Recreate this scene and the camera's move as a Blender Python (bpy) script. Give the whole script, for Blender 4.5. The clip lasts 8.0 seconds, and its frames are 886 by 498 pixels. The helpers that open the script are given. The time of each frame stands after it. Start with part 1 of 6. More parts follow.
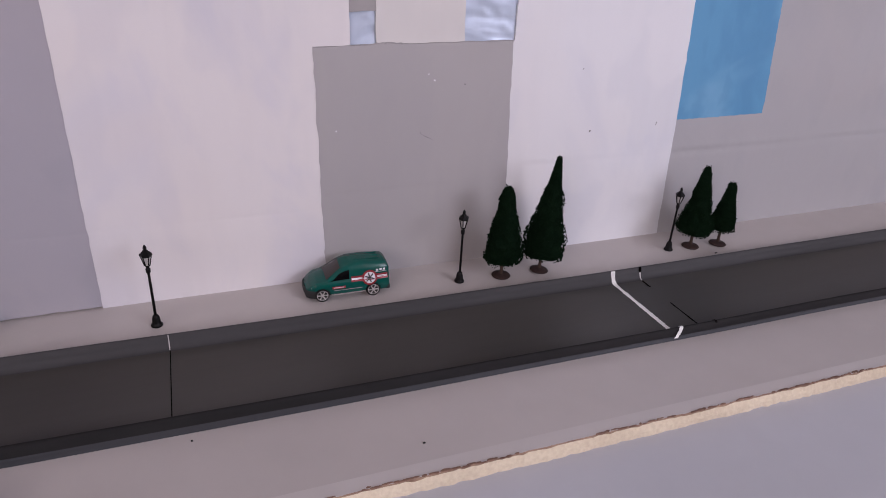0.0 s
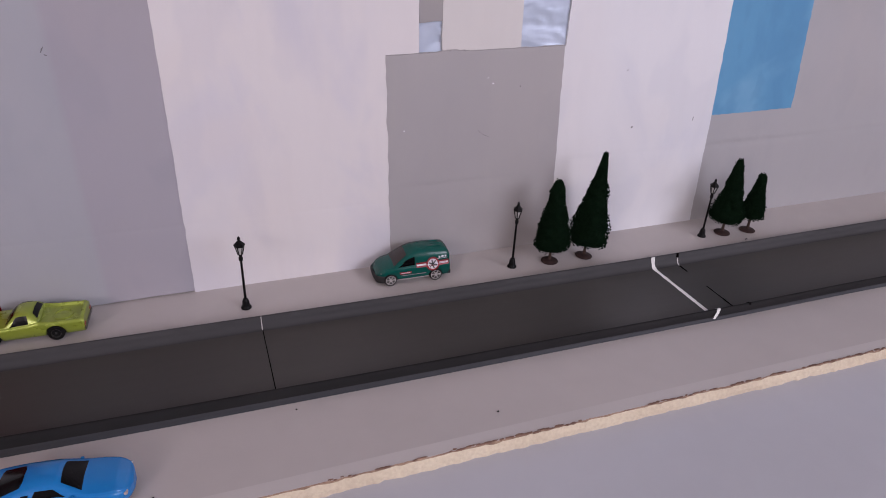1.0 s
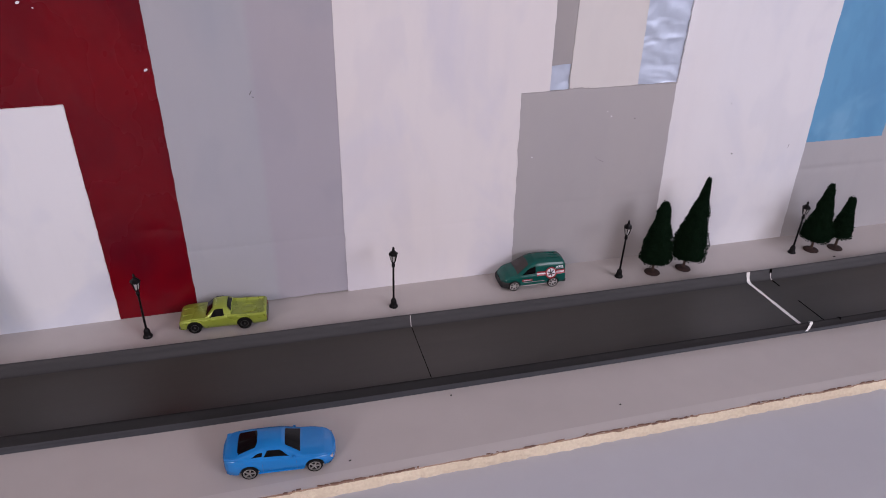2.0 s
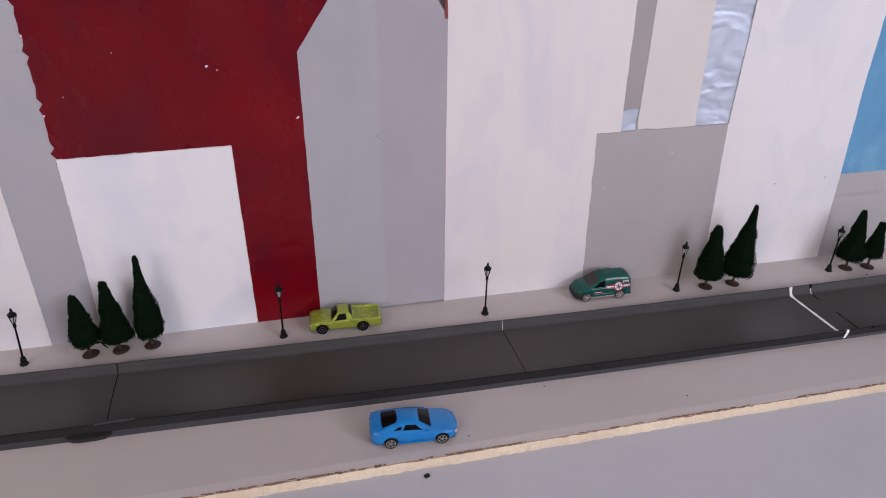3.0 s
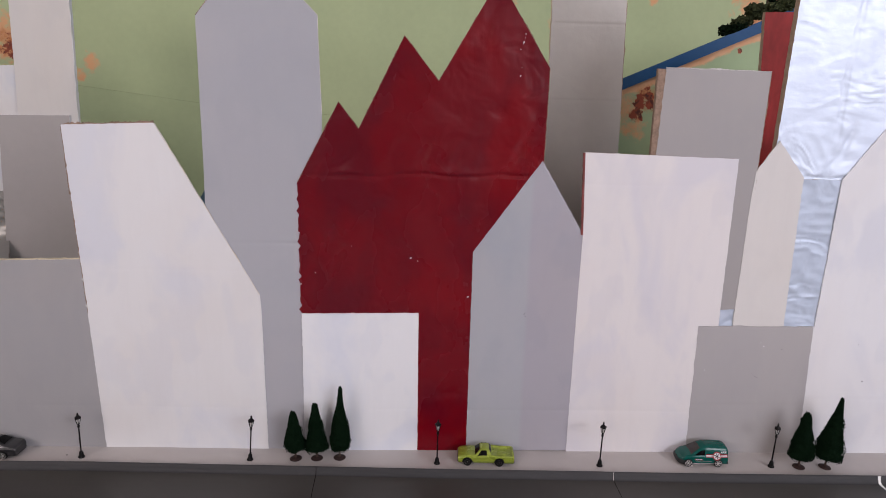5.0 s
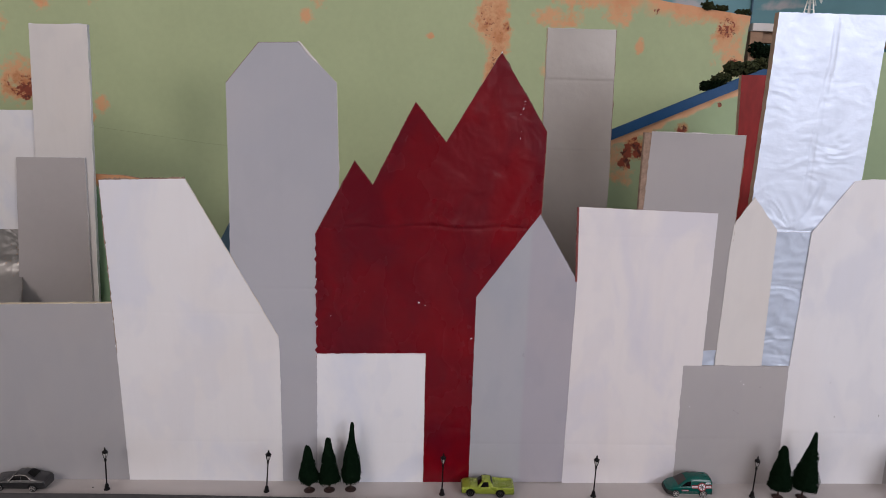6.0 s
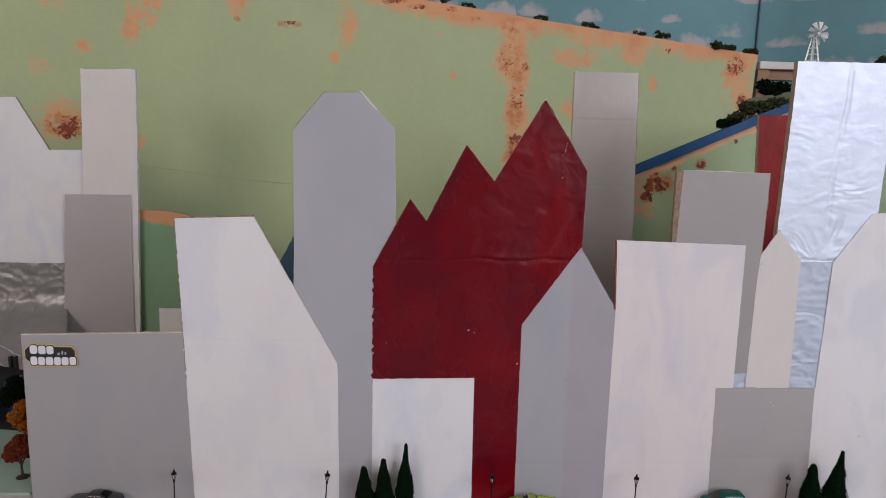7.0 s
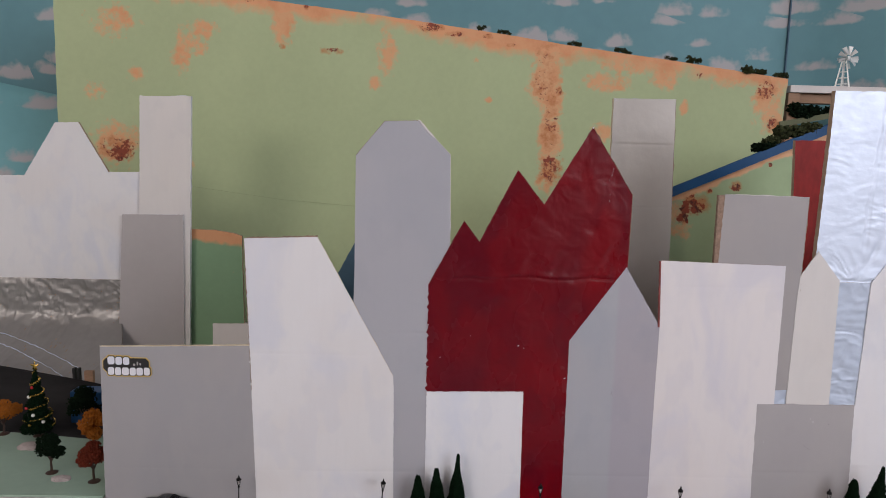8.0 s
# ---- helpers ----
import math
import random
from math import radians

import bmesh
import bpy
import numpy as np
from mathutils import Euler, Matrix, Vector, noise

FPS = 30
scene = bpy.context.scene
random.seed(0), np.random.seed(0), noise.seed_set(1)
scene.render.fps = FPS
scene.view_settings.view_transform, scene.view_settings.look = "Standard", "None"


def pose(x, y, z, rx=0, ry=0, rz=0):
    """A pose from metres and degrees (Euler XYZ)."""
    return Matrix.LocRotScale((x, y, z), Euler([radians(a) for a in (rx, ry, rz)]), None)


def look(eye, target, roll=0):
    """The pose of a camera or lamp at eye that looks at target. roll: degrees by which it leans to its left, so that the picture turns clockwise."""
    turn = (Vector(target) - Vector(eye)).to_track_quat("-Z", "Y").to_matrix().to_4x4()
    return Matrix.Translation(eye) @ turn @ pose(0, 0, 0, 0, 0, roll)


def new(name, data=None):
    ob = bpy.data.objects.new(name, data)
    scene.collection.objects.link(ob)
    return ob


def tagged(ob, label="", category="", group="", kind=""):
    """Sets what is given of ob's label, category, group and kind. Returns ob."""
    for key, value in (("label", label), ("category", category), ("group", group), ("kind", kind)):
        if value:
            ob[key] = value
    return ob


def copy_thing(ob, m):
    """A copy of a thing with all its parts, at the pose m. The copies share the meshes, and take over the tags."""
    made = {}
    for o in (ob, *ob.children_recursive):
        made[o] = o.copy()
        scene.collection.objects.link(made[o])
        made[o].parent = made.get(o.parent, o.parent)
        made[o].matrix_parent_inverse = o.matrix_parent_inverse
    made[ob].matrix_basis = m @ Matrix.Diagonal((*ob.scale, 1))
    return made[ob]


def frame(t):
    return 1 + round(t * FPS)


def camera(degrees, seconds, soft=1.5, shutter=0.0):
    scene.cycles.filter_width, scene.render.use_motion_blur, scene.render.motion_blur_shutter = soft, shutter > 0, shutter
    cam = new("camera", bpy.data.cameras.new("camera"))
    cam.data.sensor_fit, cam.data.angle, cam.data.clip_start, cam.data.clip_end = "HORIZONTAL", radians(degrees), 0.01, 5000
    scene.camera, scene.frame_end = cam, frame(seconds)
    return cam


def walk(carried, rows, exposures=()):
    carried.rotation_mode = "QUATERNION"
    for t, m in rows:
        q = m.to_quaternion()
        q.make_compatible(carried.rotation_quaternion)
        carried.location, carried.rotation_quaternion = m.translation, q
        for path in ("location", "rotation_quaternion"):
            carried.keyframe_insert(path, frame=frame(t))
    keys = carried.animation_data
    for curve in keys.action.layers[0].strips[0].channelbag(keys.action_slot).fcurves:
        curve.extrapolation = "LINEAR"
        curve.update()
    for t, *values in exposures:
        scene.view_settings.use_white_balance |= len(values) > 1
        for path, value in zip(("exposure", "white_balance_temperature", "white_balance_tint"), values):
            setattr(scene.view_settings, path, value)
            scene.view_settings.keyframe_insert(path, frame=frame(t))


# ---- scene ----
cam = camera(66.6, 8.0, 0.95)
PATH = [
    (0, (0.004, -0.019, 0.284), (0.638, 1.653, -0.612), 2.3),
    (0.5, (-0.024, -0.033, 0.311), (0.606, 1.62, -0.622), 1.9),
    (1, (-0.052, -0.044, 0.317), (0.55, 1.603, -0.644), 1.9),
    (1.5, (-0.097, -0.062, 0.336), (0.427, 1.594, -0.655), 1.8),
    (1.7, (-0.112, -0.072, 0.353), (0.374, 1.594, -0.641), 1.5),
    (2.8, (-0.225, -0.145, 0.42), (0.198, 1.552, -0.55), 0.6),
    (3, (-0.238, -0.168, 0.429), (0.163, 1.549, -0.516), 0.5),
    (3.5, (-0.252, -0.236, 0.456), (0.039, 1.549, -0.398), 1.3),
    (4, (-0.258, -0.295, 0.481), (-0.083, 1.565, -0.234), 1.3),
    (4.5, (-0.275, -0.34, 0.501), (-0.175, 1.575, -0.068), 1.1),
    (5, (-0.296, -0.376, 0.515), (-0.23, 1.562, 0.024), 1.4),
    (6.3, (-0.345, -0.465, 0.564), (-0.235, 1.493, 0.172), 1.7),
    (6.5, (-0.364, -0.479, 0.564), (-0.253, 1.482, 0.187), 1.5),
    (7, (-0.4, -0.512, 0.575), (-0.304, 1.459, 0.248), 1.4),
    (7.5, (-0.432, -0.552, 0.584), (-0.354, 1.428, 0.312), 1.5),
    (8, (-0.453, -0.567, 0.584), (-0.418, 1.414, 0.31), 1.4),
]
EXPOSURES = [(0.0, -0.08, 6280, 24), (1.5, -0.07, 6280, 24), (3.0, 0.08, 6340, 20), (3.5, 0.12, 6400, 18), (4.0, -0.12, 6480, 17), (4.5, 0.02, 6450, 17), (5.0, 0.05, 6450, 16), (6.5, -0.23, 6450, 14), (8.0, -0.12, 6450, 13)]
walk(cam, [(t, look(eye, target, roll)) for t, eye, target, roll in PATH], EXPOSURES)

# ---- light ----
world = bpy.data.worlds.new("world")
scene.world = world
world.use_nodes = True
wn = world.node_tree
sky = wn.nodes.new("ShaderNodeTexSky")
sky.sky_type, sky.sun_disc = "NISHITA", False
sky.sun_elevation, sky.sun_rotation = radians(40), radians(150)
wn.links.new(sky.outputs[0], wn.nodes["Background"].inputs[0])
wn.nodes["Background"].inputs[1].default_value = 0.1


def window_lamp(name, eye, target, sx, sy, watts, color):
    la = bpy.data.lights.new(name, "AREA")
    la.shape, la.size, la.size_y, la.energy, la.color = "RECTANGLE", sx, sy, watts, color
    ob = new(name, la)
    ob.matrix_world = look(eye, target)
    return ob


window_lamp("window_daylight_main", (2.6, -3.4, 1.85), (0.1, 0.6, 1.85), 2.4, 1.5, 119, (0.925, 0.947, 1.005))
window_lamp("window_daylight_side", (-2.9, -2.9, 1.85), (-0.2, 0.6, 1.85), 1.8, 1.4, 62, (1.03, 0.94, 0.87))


# ---- materials ----
def mat(name, color, rough=0.6, metal=0.0, var=0.12, scale=12.0, fine=140.0, bump=0.1, color2=None, stretch=(1, 1, 1), spec=0.5, coat=0.0, bump_dist=0.001, rnd=0.0):
    """A procedural surface: base colour with two scales of variation, uneven gloss and fine relief."""
    m = bpy.data.materials.new(name)
    m.use_nodes = True
    nt = m.node_tree
    b = nt.nodes["Principled BSDF"]
    L = nt.links.new
    tc = nt.nodes.new("ShaderNodeTexCoord")
    mp = nt.nodes.new("ShaderNodeMapping")
    mp.inputs["Scale"].default_value = stretch
    L(tc.outputs["Object"], mp.inputs["Vector"])
    n1 = nt.nodes.new("ShaderNodeTexNoise")
    n1.inputs["Scale"].default_value, n1.inputs["Detail"].default_value = scale, 5
    n2 = nt.nodes.new("ShaderNodeTexNoise")
    n2.inputs["Scale"].default_value, n2.inputs["Detail"].default_value = fine, 4
    for n in (n1, n2):
        L(mp.outputs[0], n.inputs["Vector"])
    mix = nt.nodes.new("ShaderNodeMix")
    mix.data_type = "RGBA"
    c2 = color2 or tuple(c * (1 - var) for c in color)
    mix.inputs[6].default_value, mix.inputs[7].default_value = (*color, 1), (*c2, 1)
    add = nt.nodes.new("ShaderNodeMath")
    add.operation = "MULTIPLY_ADD"
    L(n2.outputs[0], add.inputs[0])
    add.inputs[1].default_value = 0.5
    L(n1.outputs[0], add.inputs[2])
    ramp = nt.nodes.new("ShaderNodeMapRange")
    ramp.inputs[1].default_value, ramp.inputs[2].default_value = 0.5, 1.0
    L(add.outputs[0], ramp.inputs[0])
    L(ramp.outputs[0], mix.inputs[0])
    out = mix.outputs[2]
    if rnd:
        oi = nt.nodes.new("ShaderNodeObjectInfo")
        hs = nt.nodes.new("ShaderNodeHueSaturation")
        mr = nt.nodes.new("ShaderNodeMapRange")
        mr.inputs[3].default_value, mr.inputs[4].default_value = 1 - rnd, 1 + rnd
        L(oi.outputs["Random"], mr.inputs[0])
        L(mr.outputs[0], hs.inputs["Value"])
        L(out, hs.inputs["Color"])
        out = hs.outputs[0]
    L(out, b.inputs["Base Color"])
    rr = nt.nodes.new("ShaderNodeMapRange")
    rr.inputs[3].default_value, rr.inputs[4].default_value = max(0.03, rough - 0.08), min(1, rough + 0.08)
    L(n1.outputs[0], rr.inputs[0])
    L(rr.outputs[0], b.inputs["Roughness"])
    b.inputs["Metallic"].default_value = metal
    b.inputs["Specular IOR Level"].default_value = spec
    b.inputs["Coat Weight"].default_value = coat
    if bump:
        bp = nt.nodes.new("ShaderNodeBump")
        bp.inputs["Strength"].default_value, bp.inputs["Distance"].default_value = bump, bump_dist
        L(add.outputs[0], bp.inputs["Height"])
        L(bp.outputs[0], b.inputs["Normal"])
    return m


def stained(name, color, patches, stain, rough=0.7, scale=3.0, cut=(0.58, 0.66), band=None, blobs=(), rust=()):
    """Painted panel with sponge-dabbed stains; band: (z at x=0, slope, depth) of a stained top margin."""
    m = mat(name, color, rough, var=0.1, scale=4, fine=60, bump=0.08)
    nt = m.node_tree
    b = nt.nodes["Principled BSDF"]
    L = nt.links.new
    base = b.inputs["Base Color"].links[0].from_socket
    tc = nt.nodes.new("ShaderNodeTexCoord")

    def noise_tex(s, d, off):
        mp = nt.nodes.new("ShaderNodeMapping")
        mp.inputs["Location"].default_value = (off, off * 0.7, off * 0.3)
        n = nt.nodes.new("ShaderNodeTexNoise")
        n.inputs["Scale"].default_value, n.inputs["Detail"].default_value = s, d
        n.inputs["Roughness"].default_value = 0.65
        L(tc.outputs["Object"], mp.inputs[0])
        L(mp.outputs[0], n.inputs["Vector"])
        return n.outputs[0]

    def sub(op, a, c):
        n = nt.nodes.new("ShaderNodeMath")
        n.operation = op
        for i, v in enumerate((a, c)):
            if isinstance(v, (int, float)):
                n.inputs[i].default_value = v
            else:
                L(v, n.inputs[i])
        return n.outputs[0]

    def ramp(v, lo, hi):
        n = nt.nodes.new("ShaderNodeMapRange")
        n.inputs[1].default_value, n.inputs[2].default_value = lo, hi
        L(v, n.inputs[0])
        return n.outputs[0]

    dab = sub("ADD", sub("MULTIPLY", noise_tex(scale, 3, 3.1), 0.7), sub("MULTIPLY", noise_tex(scale * 9, 4, 1.7), 0.3))
    field = sub("MULTIPLY", dab, patches)
    sx = nt.nodes.new("ShaderNodeSeparateXYZ")
    L(tc.outputs["Object"], sx.inputs[0])
    if band:
        z0, slope, depth = band
        line = sub("ADD", sub("MULTIPLY", sx.outputs[0], slope), z0)
        edge = sub("SUBTRACT", 1.0, sub("DIVIDE", sub("SUBTRACT", line, sx.outputs[2]), depth))
        edge = ramp(edge, 0.0, 1.0)
        field = sub("MAXIMUM", field, sub("ADD", sub("MULTIPLY", edge, 0.44), sub("MULTIPLY", dab, 0.75)))
    def patch(spots, grain, lo, hi):
        """A ragged mask of dabbed patches: (x, z, half width, half height)."""
        best = None
        for x0, z0, rx, rz, *more in spots:
            d = nt.nodes.new("ShaderNodeVectorMath")
            d.operation = "SUBTRACT"
            L(tc.outputs["Object"], d.inputs[0])
            d.inputs[1].default_value = (x0, 0, z0)
            k = nt.nodes.new("ShaderNodeVectorMath")
            k.operation = "MULTIPLY"
            L(d.outputs[0], k.inputs[0])
            k.inputs[1].default_value = (1 / rx, 0, 1 / rz)
            ln = nt.nodes.new("ShaderNodeVectorMath")
            ln.operation = "LENGTH"
            L(k.outputs[0], ln.inputs[0])
            f = sub("MINIMUM", sub("SUBTRACT", 1.0, ln.outputs["Value"]), 0.55)
            if more:
                f = sub("ADD", f, more[0])
            best = f if best is None else sub("MAXIMUM", best, f)
        grainy = sub("MULTIPLY", sub("SUBTRACT", grain, 0.5), 3.5)
        return ramp(sub("ADD", best, grainy), lo, hi)

    def layer(under, fac, color):
        mix = nt.nodes.new("ShaderNodeMix")
        mix.data_type = "RGBA"
        L(fac, mix.inputs[0])
        L(under, mix.inputs[6])
        mix.inputs[7].default_value = (*color, 1)
        return mix.outputs[2]

    fac = ramp(field, *cut)
    if blobs:
        fine_dab = sub("ADD", sub("MULTIPLY", noise_tex(13, 5, 5.3), 0.55), sub("MULTIPLY", noise_tex(55, 5, 2.2), 0.45))
        fac = sub("MAXIMUM", fac, sub("MULTIPLY", patch(blobs, fine_dab, 0.16, 0.62), 0.88))
    tone = noise_tex(14, 5, 7.7)
    out = layer(base, fac, stain)
    out = layer(out, sub("MULTIPLY", fac, ramp(tone, 0.48, 0.8)), tuple(c * k for c, k in zip(stain, (0.9, 0.72, 0.6))))
    if rust:
        speck = sub("ADD", sub("MULTIPLY", noise_tex(30, 4, 8.1), 0.5), sub("MULTIPLY", noise_tex(95, 3, 4.4), 0.5))
        burnt = sub("MULTIPLY", patch(rust, fine_dab, 0.34, 0.90), 0.8)
        out = layer(out, burnt, (0.50, 0.17, 0.05))
        rf = patch(rust, speck, 0.64, 0.80)
        out = layer(out, rf, (0.27, 0.052, 0.024))
        out = layer(out, sub("MULTIPLY", rf, ramp(noise_tex(60, 4, 1.2), 0.52, 0.6)), (0.09, 0.022, 0.014))
    L(out, b.inputs["Base Color"])
    return m


def painted(name, color, cool, warm, rough=0.48, dabs=0.55, streak=0.05, relief=0.10, size=7.0, seed=0.0, spec=0.42, grain=42.0, depth=0.0015):
    """Hand-brushed acrylic on card: broad overlapping dabs of a cooler and a warmer mix, upright brush streaks and fine ridges."""
    m = bpy.data.materials.new(name)
    m.use_nodes = True
    nt = m.node_tree
    b = nt.nodes["Principled BSDF"]
    L = nt.links.new
    tc = nt.nodes.new("ShaderNodeTexCoord")

    def tex(sx, sz, s, detail, off, warp=0.0):
        mp = nt.nodes.new("ShaderNodeMapping")
        mp.inputs["Scale"].default_value = (sx, 1, sz)
        mp.inputs["Location"].default_value = (off + seed, off * 0.6, off * 0.3 - seed)
        n = nt.nodes.new("ShaderNodeTexNoise")
        n.inputs["Scale"].default_value, n.inputs["Detail"].default_value = s, detail
        n.inputs["Distortion"].default_value = warp
        L(tc.outputs["Object"], mp.inputs[0])
        L(mp.outputs[0], n.inputs["Vector"])
        return n.outputs[0]

    def span(v, a, c, lo=0.0, hi=1.0):
        n = nt.nodes.new("ShaderNodeMapRange")
        n.interpolation_type = "SMOOTHSTEP"
        for k, q in zip((1, 2, 3, 4), (a, c, lo, hi)):
            n.inputs[k].default_value = q
        L(v, n.inputs[0])
        return n.outputs[0]

    def blend(under, fac, over):
        n = nt.nodes.new("ShaderNodeMix")
        n.data_type = "RGBA"
        L(fac, n.inputs[0])
        if isinstance(under, tuple):
            n.inputs[6].default_value = (*under, 1)
        else:
            L(under, n.inputs[6])
        n.inputs[7].default_value = (*over, 1)
        return n.outputs[2]

    out = blend(color, span(tex(1.3, 0.8, size, 4, 3.1, 0.6), 0.46, 0.64, 0, dabs), cool)
    out = blend(out, span(tex(1.0, 0.9, size * 0.7, 3, 8.7, 0.4), 0.50, 0.66, 0, dabs), warm)
    out = blend(out, span(tex(1.6, 1.0, size * 1.9, 2, 5.9, 0.2), 0.52, 0.64, 0, dabs * 0.35), tuple(c * 0.94 for c in cool))
    fine = tex(1.0, 0.13, 80, 4, 1.3, 0.5)
    out = blend(out, span(fine, 0.42, 0.72, 0, streak * 2), tuple(c * 0.86 for c in color))
    L(out, b.inputs["Base Color"])
    L(span(tex(1, 0.6, 14, 4, 2.2), 0.3, 0.7, rough - 0.07, rough + 0.09), b.inputs["Roughness"])
    b.inputs["Specular IOR Level"].default_value = spec
    ad = nt.nodes.new("ShaderNodeMath")
    ad.operation = "MULTIPLY_ADD"
    L(fine, ad.inputs[0])
    ad.inputs[1].default_value = 0.35 if grain > 40 else 0.06
    L(tex(1, 1, grain, 5 if grain > 40 else 2, 4.4, 0.3), ad.inputs[2])
    bp = nt.nodes.new("ShaderNodeBump")
    bp.inputs["Strength"].default_value, bp.inputs["Distance"].default_value = relief, depth
    L(ad.outputs[0], bp.inputs["Height"])
    L(bp.outputs[0], b.inputs["Normal"])
    return m


WHITE = painted("white_paint", (0.70, 0.668, 0.672), (0.60, 0.588, 0.65), (0.69, 0.64, 0.628), seed=1.0, dabs=0.7)
WHITE2 = painted("white_paint_cool", (0.69, 0.685, 0.70), (0.60, 0.62, 0.695), (0.67, 0.65, 0.65), seed=2.0, relief=0.2, dabs=0.7)
WHITE3 = painted("white_paint_bright", (0.725, 0.725, 0.755), (0.63, 0.645, 0.715), (0.71, 0.69, 0.70), seed=3.0, dabs=0.7)
BRIGHT = painted("fresh_white_paint", (0.72, 0.725, 0.755), (0.62, 0.65, 0.74), (0.72, 0.70, 0.71), seed=4.0, size=9, dabs=0.7)
CREAM = painted("cream_paint", (0.64, 0.615, 0.60), (0.60, 0.585, 0.585), (0.645, 0.61, 0.585), seed=5.0, dabs=0.5)
GREY = painted("warm_grey_paint", (0.340, 0.320, 0.318), (0.315, 0.302, 0.31), (0.355, 0.328, 0.32), seed=6.0, dabs=0.5, streak=0.03)
COOLGREY = painted("cool_grey_paint", (0.325, 0.318, 0.328), (0.300, 0.300, 0.318), (0.335, 0.318, 0.318), seed=12.0, dabs=0.5, streak=0.03)
LAV = painted("lavender_grey_paint", (0.40, 0.391, 0.405), (0.37, 0.365, 0.385), (0.41, 0.385, 0.388), seed=7.0, streak=0.03)
def two_tone(m, x0, tint):
    """Splits a painted board into two tones left and right of x0."""
    nt = m.node_tree
    bs = nt.nodes["Principled BSDF"]
    base = bs.inputs["Base Color"].links[0].from_socket
    tc = nt.nodes.new("ShaderNodeTexCoord")
    sx = nt.nodes.new("ShaderNodeSeparateXYZ")
    nt.links.new(tc.outputs["Object"], sx.inputs[0])
    mr = nt.nodes.new("ShaderNodeMapRange")
    mr.inputs[1].default_value, mr.inputs[2].default_value = x0 - 0.002, x0 + 0.004
    nt.links.new(sx.outputs[0], mr.inputs[0])
    mx = nt.nodes.new("ShaderNodeMix")
    mx.data_type, mx.blend_type = "RGBA", "MULTIPLY"
    nt.links.new(mr.outputs[0], mx.inputs[0])
    nt.links.new(base, mx.inputs[6])
    mx.inputs[7].default_value = (*tint, 1)
    nt.links.new(mx.outputs[2], bs.inputs["Base Color"])
    return m


LAVHOUSE = two_tone(painted("two_tone_lavender_paint", (0.365, 0.37, 0.405), (0.325, 0.345, 0.39), (0.375, 0.37, 0.395), seed=8.0, dabs=0.7, streak=0.03), -0.152, (0.985, 0.93, 0.95))
LAV2 = painted("blue_grey_paint", (0.375, 0.378, 0.412), (0.345, 0.355, 0.395), (0.385, 0.375, 0.40), rough=0.42, seed=9.0, streak=0.03)
RED = painted("glossy_red_paint", (0.134, 0.0015, 0.0066), (0.098, 0.0019, 0.0085), (0.168, 0.0013, 0.0058), rough=0.28, dabs=0.9, streak=0.05, relief=0.7, size=8, seed=10.0, spec=0.29, grain=26.0, depth=0.005)
RED2 = mat("satin_red_paint", (0.33, 0.022, 0.020), 0.5, var=0.45, scale=22, fine=120, stretch=(1, 1, 0.35), bump=0.2, spec=0.2)
BLUE = painted("sky_blue_paint", (0.105, 0.31, 0.52), (0.085, 0.265, 0.47), (0.17, 0.385, 0.59), rough=0.4, dabs=0.8, size=15, seed=13.0, streak=0.03)
PALE = painted("pale_grey_paint", (0.385, 0.365, 0.368), (0.36, 0.345, 0.355), (0.395, 0.368, 0.365), seed=14.0, dabs=0.5, streak=0.03)
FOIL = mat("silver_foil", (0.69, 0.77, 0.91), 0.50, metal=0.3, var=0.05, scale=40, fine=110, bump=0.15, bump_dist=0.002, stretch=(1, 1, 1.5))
GREYFOIL = mat("grey_foil_paper", (0.40, 0.368, 0.340), 0.38, metal=0.15, var=0.08, scale=9, fine=45, bump=0.3, bump_dist=0.003)
PALEGREY = mat("pale_warm_grey_paint", (0.405, 0.38, 0.38), 0.5, var=0.07, scale=7, fine=50, bump=0.06)
HILLJOINT = mat("pale_olive_joint", (0.29, 0.345, 0.20), 0.8, var=0.2, bump=0)
# same finish as the upper foil, in a darker colour
FOIL_LOWER = mat("darker_blue_silver_foil", (0.53, 0.60, 0.72), 0.50, metal=0.3, var=0.12, scale=30, fine=110, bump=0.2, bump_dist=0.002)
FOIL_DARK = mat("dull_silver_foil", (0.33, 0.32, 0.31), 0.42, metal=0.5, var=0.15, scale=8, fine=45, bump=0.35, bump_dist=0.006)
for m_ in (FOIL, FOIL_LOWER, FOIL_DARK):
    # broad soft wrinkles without fine grain
    for nd in m_.node_tree.nodes:
        if nd.type == "TEX_NOISE":
            nd.inputs["Detail"].default_value = 1.3
CARD = mat("cardboard_edge", (0.42, 0.30, 0.22), 0.85, var=0.3, scale=60, fine=400, bump=0.3)
FOAMEDGE = mat("cream_foam_edge", (0.78, 0.69, 0.53), 0.9, var=0.25, scale=8, fine=420, bump=0.9, color2=(0.56, 0.46, 0.34), bump_dist=0.002)
TORN = mat("torn_paper_brown", (0.34, 0.23, 0.17), 0.9, var=0.5, scale=120, fine=500, bump=0.4)
REDEDGE = mat("red_brown_edge", (0.24, 0.05, 0.045), 0.7, var=0.5, scale=60, fine=300, bump=0.3)
FLOOR = mat("grey_table_paint", (0.485, 0.447, 0.435), 0.5, var=0.08, scale=5, fine=40, bump=0.08)
FLOOR_RIM = mat("pale_grey_rim_paint", (0.53, 0.495, 0.485), 0.5, var=0.08, scale=9, fine=60, bump=0.08)
SCORCH = mat("dark_brown_ragged_paper", (0.20, 0.115, 0.085), 0.9, var=0.5, scale=90, fine=500, bump=0.4, color2=(0.42, 0.29, 0.20))
